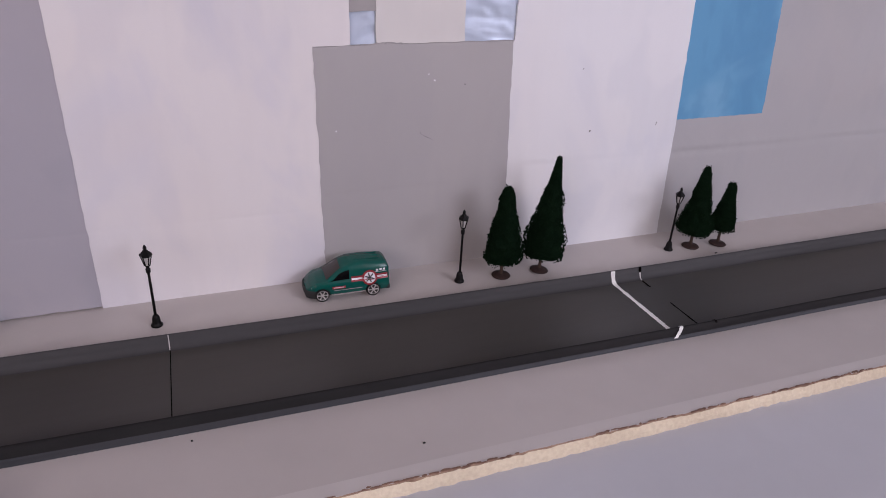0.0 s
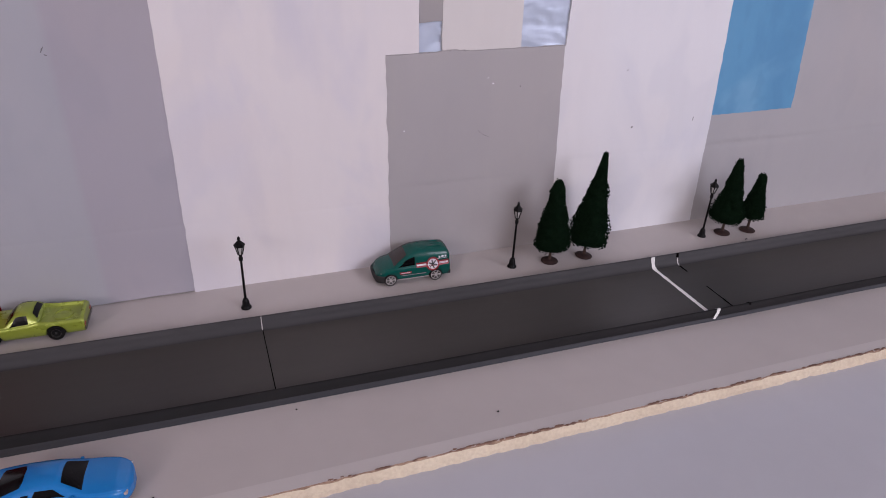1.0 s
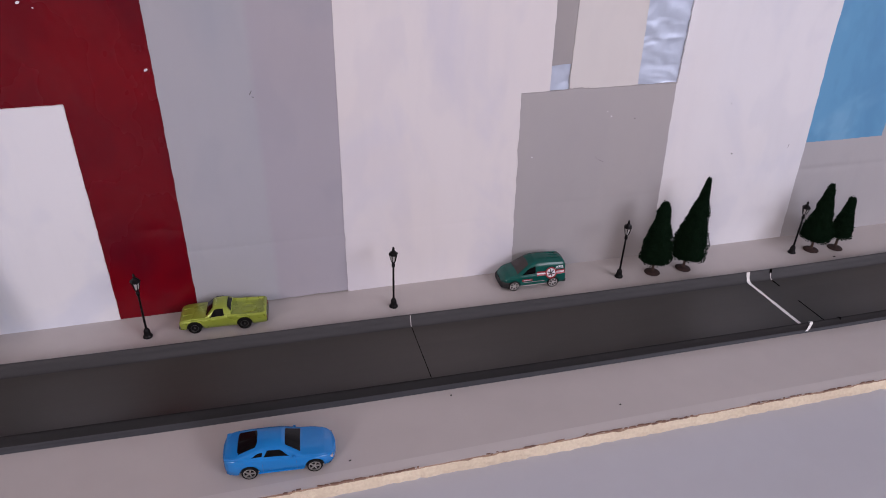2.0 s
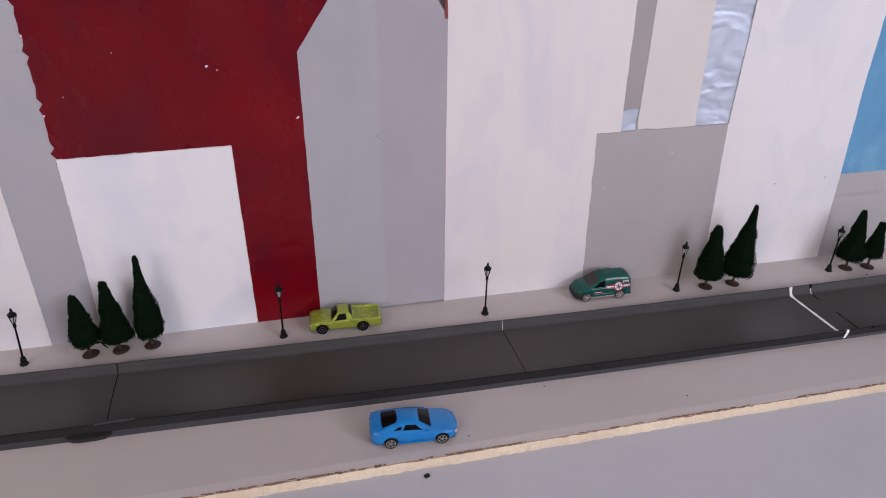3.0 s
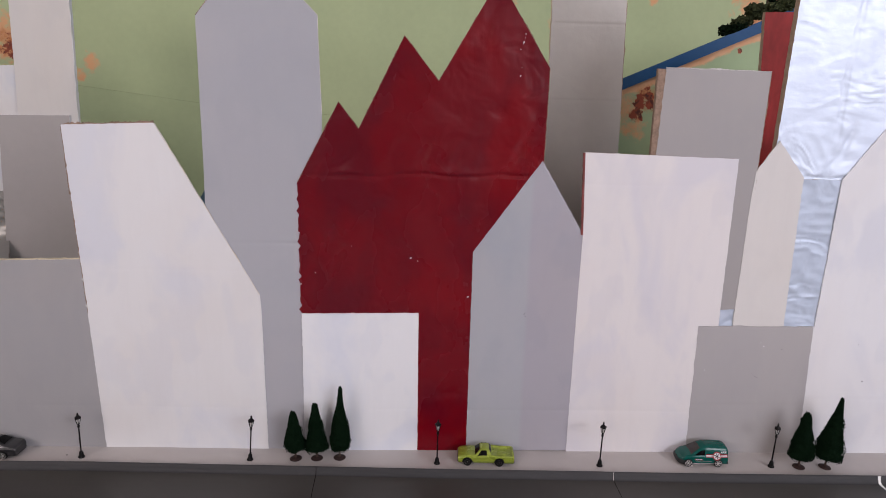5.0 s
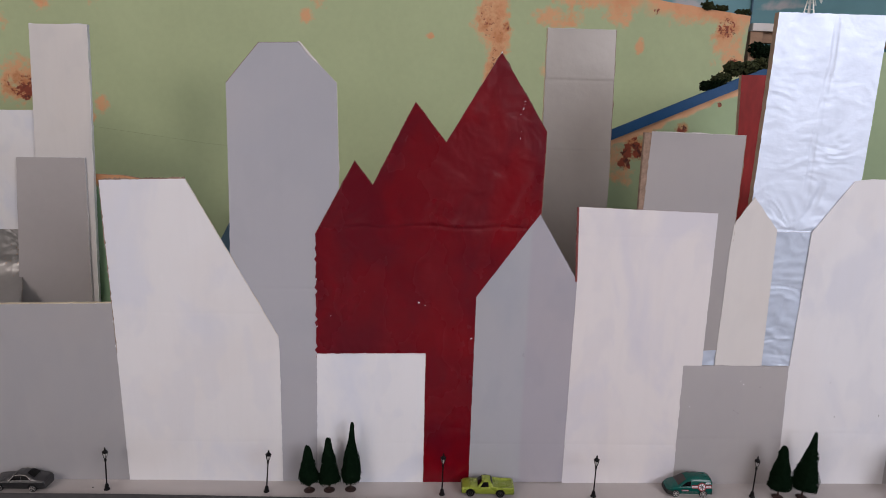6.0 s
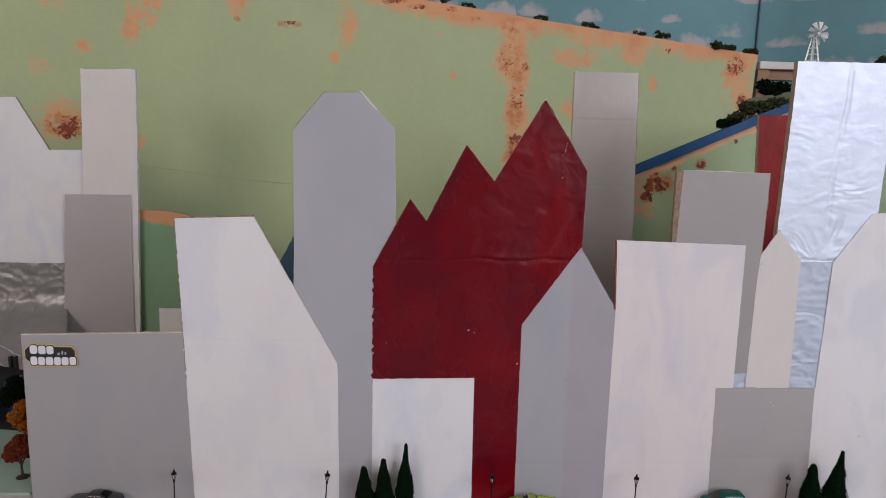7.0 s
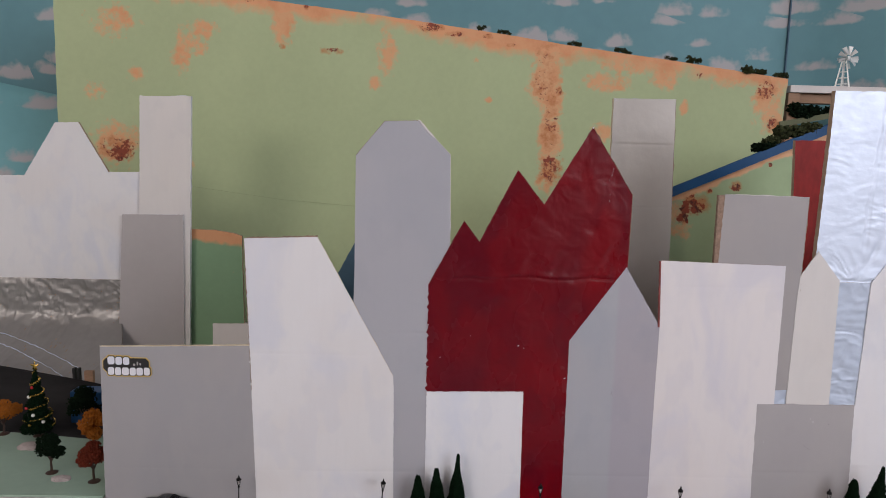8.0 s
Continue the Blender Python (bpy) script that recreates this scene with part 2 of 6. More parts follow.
SCRAP = mat("burnt_brown_scrap", (0.13, 0.07, 0.05), 0.9, var=0.5, scale=60, fine=500, bump=0.3, color2=(0.30, 0.18, 0.13))
LOWER = mat("pale_blue_grey_laminate", (0.515, 0.52, 0.565), 0.4, var=0.06, scale=4, fine=50, bump=0.05)
TRACK = mat("black_track_plastic", (0.034, 0.030, 0.0265), 0.47, var=0.3, scale=9, fine=90, stretch=(0.25, 2, 1), color2=(0.040, 0.036, 0.032), bump=0.12, spec=0.5)
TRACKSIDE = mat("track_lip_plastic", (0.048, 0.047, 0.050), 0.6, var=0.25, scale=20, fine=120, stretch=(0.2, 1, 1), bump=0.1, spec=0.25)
# flange colour also holds the soft contact shadow along the track's foot
FLANGE_SHADE = mat("grey_flange_contact_shade", (0.040, 0.042, 0.049), 0.6, var=0.3, scale=20, fine=120, stretch=(0.2, 1, 1), bump=0.1, spec=0.3)
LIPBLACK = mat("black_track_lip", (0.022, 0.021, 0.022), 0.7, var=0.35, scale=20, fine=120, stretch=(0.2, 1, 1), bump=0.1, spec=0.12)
SCREEN = mat("grey_windscreen_plastic", (0.050, 0.044, 0.042), 0.2, var=0.1, bump=0.0, spec=0.22)
PENCIL = mat("grey_pencil_scuff", (0.15, 0.145, 0.15), 0.6, var=0.2, scale=200, bump=0)
LINEWHITE = mat("white_marking_paint", (0.82, 0.82, 0.80), 0.5, var=0.1, scale=80, fine=400, bump=0.1)
BLACK = mat("black_matte", (0.012, 0.012, 0.013), 0.6, var=0.3, scale=90, fine=400, bump=0.1)
GAP = mat("black_joint_gap", (0.003, 0.003, 0.003), 0.9, var=0.3, scale=90, bump=0.1, spec=0.0)
IRON = mat("black_lamp_enamel", (0.005, 0.0045, 0.005), 0.42, var=0.3, scale=90, fine=400, bump=0.1, spec=0.15)
LAMPGLASS = mat("frosted_lamp_glass", (0.55, 0.53, 0.52), 0.25, var=0.1, bump=0.0)
NEEDLE = mat("dark_green_flock", (0.0058, 0.0162, 0.0076), 0.9, var=0.6, scale=180, fine=900, color2=(0.003, 0.010, 0.0045), bump=0.6, spec=0.03)
LEAF_DARK = mat("blackish_green_flock", (0.007, 0.016, 0.008), 0.9, var=0.6, scale=180, fine=900, bump=0.5, spec=0.05)
LEAF_ORANGE = mat("orange_flock", (0.42, 0.13, 0.015), 0.9, var=0.4, scale=150, fine=700, bump=0.5, spec=0.2)
LEAF_RUST = mat("rust_red_flock", (0.17, 0.028, 0.012), 0.9, var=0.5, scale=150, fine=700, bump=0.5, spec=0.2)
LEAF_OLIVE = mat("olive_flock", (0.045, 0.055, 0.022), 0.9, var=0.6, scale=60, fine=300, bump=0.5, spec=0.2)
BARK = mat("brown_trunk_plastic", (0.05, 0.025, 0.017), 0.6, var=0.4, scale=200, fine=600, bump=0.3)
SOIL = mat("brown_base_disc", (0.034, 0.013, 0.010), 0.8, var=0.5, scale=200, fine=700, bump=0.5)
TYRE = mat("tyre_black", (0.005, 0.005, 0.005), 0.6, var=0.2, scale=300, bump=0.1, spec=0.2)
CHROME = mat("chrome_rim", (0.78, 0.77, 0.75), 0.22, metal=0.75, var=0.15, scale=200, bump=0.0)
GLASS = mat("smoked_window_plastic", (0.004, 0.004, 0.0045), 0.16, var=0.1, bump=0.0, spec=0.16)
GOLD = mat("gold_tinsel", (0.75, 0.50, 0.12), 0.25, metal=1.0, var=0.3, scale=400, bump=0.3)
BAUBLE_RED = mat("red_bauble", (0.5, 0.02, 0.03), 0.15, var=0.1, bump=0)
BAUBLE_WHITE = mat("white_bauble", (0.8, 0.8, 0.8), 0.2, var=0.1, bump=0)
MINT = mat("mint_green_baseboard", (0.30, 0.42, 0.34), 0.7, var=0.12, scale=6, fine=60, bump=0.1)
STONE = mat("grey_pink_rock", (0.46, 0.40, 0.39), 0.85, var=0.3, scale=50, fine=300, bump=0.6)
RAIL = mat("blue_track_plastic", (0.010, 0.070, 0.19), 0.5, var=0.15, scale=20, bump=0.05, spec=0.25)
WOOD = mat("raw_pine", (0.40, 0.24, 0.15), 0.7, var=0.3, scale=8, fine=80, stretch=(1, 6, 6), bump=0.2)
BEAM = mat("white_beam_paint", (0.72, 0.68, 0.66), 0.6, var=0.08, scale=8, bump=0.1)
OLIVE = mat("olive_track_plastic", (0.12, 0.13, 0.06), 0.6, var=0.15, scale=20, bump=0.05)
PLASTER = mat("room_plaster", (0.62, 0.58, 0.56), 0.9, var=0.08, scale=3, fine=40, bump=0.1)
BLUEBOARD = mat("slate_blue_board", (0.06, 0.13, 0.20), 0.5, var=0.15, scale=15, bump=0.1)
SILVERMET = mat("windmill_metal", (0.80, 0.80, 0.78), 0.35, metal=0.4, var=0.1, scale=100, bump=0.0)
# dabbed paint: x, z, half width, half height, strength
HILL_STREAKS = ((-1.492, 1.003, 0.077, 0.072), (-1.429, 0.828, 0.036, 0.031), (-1.275, 0.909, 0.038, 0.101), (-1.233, 0.91, 0.048, 0.034), (-0.954, 1.009, 0.036, 0.075, 0.3), (-0.609, 0.925, 0.043, 0.086), (-0.654, 0.813, 0.029, 0.029),
                (-1.573, 0.776, 0.048, 0.038), (-1.202, 0.972, 0.043, 0.038), (-1.505, 0.592, 0.115, 0.075, 0.12), (-1.271, 0.536, 0.030, 0.040), (-1.310, 0.50, 0.022, 0.03))
HILL_DABS = ((-0.09, 0.985, 0.11, 0.12, 0.2), (-0.085, 0.876, 0.055, 0.16, 0.25), (-0.066, 0.676, 0.040, 0.28, 0.2), (0.12, 0.836, 0.106, 0.043), (0.309, 0.868, 0.062, 0.077), (0.378, 0.762, 0.017, 0.034), (0.661, 0.804, 0.058, 0.11, 0.15),
             (0.687, 0.721, 0.031, 0.058), (0.118, 0.674, 0.053, 0.034), (-0.328, 0.891, 0.031, 0.029, -0.15), (-0.274, 0.77, 0.014, 0.012), (0.185, 0.901, 0.144, 0.043), (0.534, 0.855, 0.12, 0.038))
HILL = stained("hill_green_paint", (0.45, 0.535, 0.305), 0.90, (0.74, 0.37, 0.19), scale=2.6, cut=(0.62, 0.74), band=(0.957, -0.118, 0.125),
               blobs=HILL_STREAKS + HILL_DABS,
               rust=((-1.499, 0.583, 0.082, 0.048, 0.16), (-1.478, 0.568, 0.048, 0.034, 0.28), (-0.787, 0.914, 0.062, 0.019, 0.0), (-1.064, 1.071, 0.034, 0.019, 0.06), (-0.472, 0.996, 0.058, 0.022, 0.1), (-0.391, 0.979, 0.048, 0.014),
                     (-0.281, 0.975, 0.034, 0.014, 0.05), (-0.206, 0.948, 0.029, 0.012), (-0.09, 0.858, 0.062, 0.144, -0.1), (-0.067, 0.694, 0.038, 0.144, -0.02), (-0.061, 0.551, 0.048, 0.062, 0.22), (-0.042, 0.805, 0.019, 0.019, 0.1),
                     (0.647, 0.831, 0.053, 0.048), (0.677, 0.712, 0.024, 0.034, 0.1), (0.421, 0.865, 0.019, 0.014, 0.1), (-0.874, 1.051, 0.012, 0.014, 0.2), (-0.955, 0.924, 0.017, 0.012, 0.1)))
RAMP = stained("ramp_green_paint", (0.36, 0.47, 0.28), 0.9, (0.72, 0.42, 0.24), scale=5, cut=(0.60, 0.66), band=(0.46, 0.435, 0.04),
               blobs=((0.11, 0.475, 0.05, 0.06), (0.13, 0.44, 0.04, 0.05)), rust=((0.156, 0.482, 0.040, 0.026, 0.42), (0.136, 0.452, 0.020, 0.017, 0.35), (0.253, 0.53, 0.018, 0.017, 0.1), (0.33, 0.582, 0.008, 0.007, 0.1), (0.193, 0.517, 0.010, 0.008, 0.1)))
LOWGREEN = stained("low_green_paint", (0.19, 0.32, 0.185), 0.6, (0.55, 0.27, 0.13), scale=5, cut=(0.50, 0.60), band=(0.365, 0.0, 0.05))


def sky_paper(name, color):
    m = mat(name, color, 0.6, var=0.12, scale=1.2, fine=20, bump=0.03)
    nt = m.node_tree
    b = nt.nodes["Principled BSDF"]
    L = nt.links.new
    base = b.inputs["Base Color"].links[0].from_socket
    tc = nt.nodes.new("ShaderNodeTexCoord")
    def sub(op, a, c):
        n = nt.nodes.new("ShaderNodeMath")
        n.operation = op
        for k, v in enumerate((a, c)):
            if isinstance(v, (int, float)):
                n.inputs[k].default_value = v
            else:
                L(v, n.inputs[k])
        return n.outputs[0]

    sp = nt.nodes.new("ShaderNodeSeparateXYZ")
    L(tc.outputs["Object"], sp.inputs[0])
    cx = nt.nodes.new("ShaderNodeCombineXYZ")
    L(sub("MULTIPLY", sp.outputs[0], 4.7), cx.inputs[0])
    L(sub("MULTIPLY", sp.outputs[2], 7.6), cx.inputs[1])
    vo = nt.nodes.new("ShaderNodeTexVoronoi")
    vo.voronoi_dimensions = "2D"
    vo.inputs["Scale"].default_value = 1.0
    vo.inputs["Randomness"].default_value = 0.8
    L(cx.outputs[0], vo.inputs["Vector"])
    df = nt.nodes.new("ShaderNodeVectorMath")
    df.operation = "SUBTRACT"
    L(cx.outputs[0], df.inputs[0])
    L(vo.outputs["Position"], df.inputs[1])
    dd = nt.nodes.new("ShaderNodeSeparateXYZ")
    L(df.outputs[0], dd.inputs[0])
    cc = nt.nodes.new("ShaderNodeSeparateColor")
    L(vo.outputs["Color"], cc.inputs[0])
    no = nt.nodes.new("ShaderNodeTexNoise")
    no.inputs["Scale"].default_value, no.inputs["Detail"].default_value = 22, 6
    L(tc.outputs["Object"], no.inputs["Vector"])
    # the underside of each cloud is cut flat, the top is puffy
    up = sub("ADD", sub("MAXIMUM", dd.outputs[1], 0.0), sub("MULTIPLY", sub("MINIMUM", dd.outputs[1], 0.0), 3.2))
    r2 = sub("ADD", sub("MULTIPLY", dd.outputs[0], dd.outputs[0]), sub("MULTIPLY", up, up))
    size = sub("ADD", 0.20, sub("MULTIPLY", cc.outputs[0], 0.22))
    near = sub("SUBTRACT", sub("ADD", size, sub("MULTIPLY", sub("SUBTRACT", no.outputs[0], 0.5), 0.62)), sub("SQRT", r2, 0.0))
    mr = nt.nodes.new("ShaderNodeMapRange")
    mr.inputs[1].default_value, mr.inputs[2].default_value = -0.03, 0.16
    L(near, mr.inputs[0])
    mix = nt.nodes.new("ShaderNodeMix")
    mix.data_type = "RGBA"
    L(mr.outputs[0], mix.inputs[0])
    L(base, mix.inputs[6])
    mix.inputs[7].default_value = (0.46, 0.455, 0.47, 1)
    L(mix.outputs[2], b.inputs["Base Color"])
    return m


SKY = sky_paper("cloud_print_paper", (0.15, 0.34, 0.39))
# lit copy of the print: the upper sheet's shadow is put into colour
SKY_LIT = sky_paper("lit_cloud_print_paper", (0.20, 0.46, 0.50))


# ---- mesh helpers ----
def link_mesh(name, bm, mats, parent=None, label="", smooth=False):
    me = bpy.data.meshes.new(name)
    bm.to_mesh(me)
    bm.free()
    for m in mats if isinstance(mats, (list, tuple)) else [mats]:
        me.materials.append(m)
    if smooth:
        for p in me.polygons:
            p.use_smooth = True
    ob = new(name, me)
    if parent:
        ob.parent = parent
    if label:
        ob["label"] = label
    return ob


def part(name, bm, material, parent, label="", smooth=False):
    return link_mesh(name, bm, material, parent, label, smooth)


def thing(name, m, label, category, group=""):
    ob = new(name)
    ob.empty_display_size = 0.01
    ob.matrix_world = m
    return tagged(ob, label, category, group)


def box(bm, x0, x1, y0, y1, z0, z1, bevel=0.0, mi=0, m=None):
    mm = Matrix.Translation(((x0 + x1) / 2, (y0 + y1) / 2, (z0 + z1) / 2)) @ Matrix.Diagonal((x1 - x0, y1 - y0, z1 - z0, 1))
    if m:
        mm = m @ mm
    r = bmesh.ops.create_cube(bm, size=1, matrix=mm)
    vs = r["verts"]
    fs = {f for v in vs for f in v.link_faces}
    for f in fs:
        f.material_index = mi
    if bevel:
        es = list({e for v in vs for e in v.link_edges})
        bmesh.ops.bevel(bm, geom=es, offset=bevel, segments=2, affect="EDGES", profile=0.6)
    return bm


def revolve(bm, prof, seg=12, m=None, mi=0, caps=True):
    """A turned solid round z from (radius, z) pairs."""
    rings = []
    for r, z in prof:
        ring = []
        for i in range(seg):
            a = 2 * math.pi * i / seg
            p = Vector((r * math.cos(a), r * math.sin(a), z))
            ring.append(bm.verts.new(m @ p if m else p))
        rings.append(ring)
    for a, b in zip(rings, rings[1:]):
        for i in range(seg):
            j = (i + 1) % seg
            bm.faces.new((a[i], a[j], b[j], b[i])).material_index = mi
    if caps:
        bm.faces.new(rings[0][::-1]).material_index = mi
        bm.faces.new(rings[-1]).material_index = mi
    return bm


def tube(bm, pts, radii, seg=6):
    """A tapered tube along points."""
    rings = []
    for i, p in enumerate(pts):
        p = Vector(p)
        d = (Vector(pts[min(i + 1, len(pts) - 1)]) - Vector(pts[max(i - 1, 0)])).normalized()
        a = d.orthogonal().normalized()
        b = d.cross(a)
        rings.append([bm.verts.new(p + radii[i] * (math.cos(2 * math.pi * k / seg) * a + math.sin(2 * math.pi * k / seg) * b)) for k in range(seg)])
    for r0, r1 in zip(rings, rings[1:]):
        for k in range(seg):
            j = (k + 1) % seg
            try:
                bm.faces.new((r0[k], r0[j], r1[j], r1[k]))
            except ValueError:
                pass
    bm.faces.new(rings[0][::-1])
    bm.faces.new(rings[-1])
    return bm


def clump(bm, c, r, rng, squash=1.0):
    """One small irregular tuft."""
    dirs = [(1, 0, 0), (-1, 0, 0), (0, 1, 0), (0, -1, 0), (0, 0, 1), (0, 0, -1)]
    spin = Euler((rng.uniform(0, 6), rng.uniform(0, 6), rng.uniform(0, 6))).to_matrix()
    vs = []
    for d in dirs:
        p = spin @ Vector(d) * r * rng.uniform(0.55, 1.35)
        vs.append(bm.verts.new(Vector(c) + Vector((p.x, p.y, p.z * squash))))
    for a, b, k in ((0, 2, 4), (2, 1, 4), (1, 3, 4), (3, 0, 4), (2, 0, 5), (1, 2, 5), (3, 1, 5), (0, 3, 5)):
        bm.faces.new((vs[a], vs[b], vs[k]))


def wob(x, z, seed):
    return noise.noise((x * 5.5, z * 4.0, seed)) + 0.45 * noise.noise((x * 17, z * 15, seed + 7))


def foot_bend(x, z):
    return -0.004 * max(0.0, 1 - z / 0.2) * min(1.0, max(0.0, (x + 0.65) / 0.25))


def crumple(x, z, seed):
    """Crushed foil: sharp ridged dents, denser low down and in patches, with level folds near the foot."""
    wx, wz = noise.noise((x * 22, z * 22, seed + 9)), noise.noise((x * 18, z * 18, seed + 4))
    q = Vector((x * 21 + 0.9 * wx, z * 46 + 1.1 * wz, seed * 3.3))
    dent = 1.3 * abs(noise.noise(q)) + 0.7 * abs(noise.noise(q * 2.1)) + 0.35 * noise.noise(q * 4.3)
    patchy = max(0.0, noise.noise((x * 11, z * 7, seed)) + 0.25)
    low = min(1.0, max(0.0, (0.47 - z) / 0.09))
    level = noise.noise((x * 14 + wx * 0.8, z * 70 + 1.5 * wx, seed + 1)) + 0.6 * noise.noise((x * 30, z * 150 + wz, seed + 2))
    return dent * (0.35 + 1.6 * patchy * patchy + 1.1 * low) + 0.7 * level * min(1.0, max(0.0, (0.38 - z) / 0.06))


def board(name, outline, y, paint, edge, label, thick=0.0018, jag=0.0006, wave=0.0007, creases=(), cell=0.014, wrinkle=0.0, seed=1, category="cardboard building", group="painted city skyline", kind="", step=0.006, lean=0.0, fold=0.00022, ridges=()):
    """A cut-out board standing in the xz plane, its front at y; rough-cut outline, slightly buckled, with pressed creases."""
    rng = random.Random(seed * 7919)
    pts = []
    n = len(outline)
    for i in range(n):
        a, b = Vector(outline[i]), Vector(outline[(i + 1) % n])
        k = max(1, int((b - a).length / step))
        nrm = Vector((-(b - a).y, (b - a).x)).normalized()
        flat = abs(a.y) < 1e-6 and abs(b.y) < 1e-6
        for j in range(k):
            q = a.lerp(b, j / k)
            if j and not flat:
                q = q + nrm * (rng.gauss(0, 0.5 * jag) + 0.5 * jag * noise.noise((q.x * 60, q.y * 60, seed)))
            pts.append(q)
    bm = bmesh.new()
    vs = [bm.verts.new((p.x, 0, p.y)) for p in pts]
    es = [bm.edges.new((vs[i], vs[(i + 1) % len(vs)])) for i in range(len(vs))]
    bmesh.ops.triangle_fill(bm, use_beauty=True, use_dissolve=False, edges=es, normal=(0, -1, 0))
    xs, zs = [p.x for p in pts], [p.y for p in pts]

    def cut(co, no):
        bmesh.ops.bisect_plane(bm, geom=bm.verts[:] + bm.edges[:] + bm.faces[:], dist=1e-6, plane_co=co, plane_no=no)

    x = math.floor(min(xs) / cell) * cell + cell * 0.5
    while x < max(xs):
        cut((x, 0, 0), (1, 0, 0))
        x += cell
    lines = [math.floor(min(zs) / cell) * cell + cell * (k + 0.5) for k in range(int((max(zs) - min(zs)) / cell) + 2)]
    for zc in creases:
        lines += [zc - 0.004, zc - 0.0012, zc + 0.0012, zc + 0.004]
    for z in lines:
        if min(zs) < z < max(zs):
            cut((0, 0, z), (0, 0, 1))
    bmesh.ops.recalc_face_normals(bm, faces=bm.faces[:])
    if bm.faces and sum(f.normal.y for f in bm.faces) > 0:
        bmesh.ops.reverse_faces(bm, faces=bm.faces[:])
    for v in bm.verts:
        x, z = v.co.x, v.co.z
        d = wave * wob(x, z, 1.0 if y < 0.493 else seed)
        for zc in creases:
            zz = zc + 0.0018 * noise.noise((x * 9, seed, zc * 30)) + (fold > 0.0005) * 0.004 * noise.noise((x * 26, seed + 2, zc))
            k = (0.75 + 0.6 * noise.noise((x * 16, zc * 20, seed))) * (min(1.0, max(0.1, (x + 0.432) / 0.03), 1.0 if x > 0 else max(0.15, (-0.150 - x) / 0.02)) if fold > 0.0005 else 1.0)
            d += 1.3 * fold * k * math.exp(-((z - zz) / 0.0022) ** 2) - 0.6 * fold * k * math.exp(-((z - zz - 0.0042) / 0.0034) ** 2)
        for xa, za, xb, zb, amp, wide in ridges:
            # a soft pressed ridge along a segment, wandering a little
            ab = Vector((xb - xa, zb - za))
            p = Vector((x - xa, z - za)) + Vector((noise.noise((x * 30, z * 30, 5)), noise.noise((x * 30, z * 30, 15)))) * 0.006
            t = min(1.0, max(0.0, p.dot(ab) / ab.length_squared))
            d += 2.2 * amp * (0.35 + 0.65 * math.sin(math.pi * min(1.0, max(0.0, t)))) * math.exp(-((p - ab * t).length / wide) ** 2)
        if wrinkle:
            d += wrinkle * crumple(x, z, seed)
        if y < 0.493:
            # the foot of the skyline is bent slightly forward below its lowest fold
            d += foot_bend(x, z)
        v.co.y = y + d + lean * z
    for f in bm.faces:
        f.smooth = True
        f.material_index = 0
    bound = [e for e in bm.edges if len(e.link_faces) == 1]
    back = {}
    sides = []
    for e in bound:
        f = e.link_faces[0]
        a, b = e.verts
        for lo in f.loops:
            if lo.edge == e:
                a, b = lo.vert, lo.link_loop_next.vert
        sides.append((a.co.copy(), b.co.copy()))
    front = list(bm.faces)
    dup = {}
    for f in front:
        loop = []
        for v in f.verts:
            if v not in dup:
                dup[v] = bm.verts.new((v.co.x, max(v.co.y + 0.0003, y + thick + lean * v.co.z), v.co.z))
            loop.append(dup[v])
        g = bm.faces.new(loop[::-1])
        g.material_index = 1
    cache = {}

    def vert(co):
        k = tuple(round(c, 7) for c in co)
        if k not in cache:
            cache[k] = bm.verts.new(co)
        return cache[k]

    for a, b in sides:
        a2, b2 = Vector((a.x, y + thick + lean * a.z, a.z)), Vector((b.x, y + thick + lean * b.z, b.z))
        try:
            f = bm.faces.new((vert(b), vert(a), vert(a2), vert(b2)))
            f.material_index = 1
        except ValueError:
            pass
    ob = link_mesh(name, bm, [paint, edge])
    return tagged(ob, label, category, group, kind)


# ---- structure: table, ledge, track ----
def far_edge(x):
    bend = float(np.interp(x, [-1.2, -0.85, -0.72, -0.6, -0.5, -0.3, -0.1, 0.3, 0.5], [-0.022, -0.0125, -0.0060, -0.0035, -0.0015, 0.0006, 0.0030, 0.0038, 0.0058]))
    return 0.4125 - 0.024 * x + 0.02 * x * x + bend


def near_edge(x):
    return 0.3275 - 0.0195 * x + 0.0125 * x * x - float(np.interp(x, [-0.3, -0.1, 0.32, 0.45], [0.0, 0.0022, 0.0022, 0.0008]))


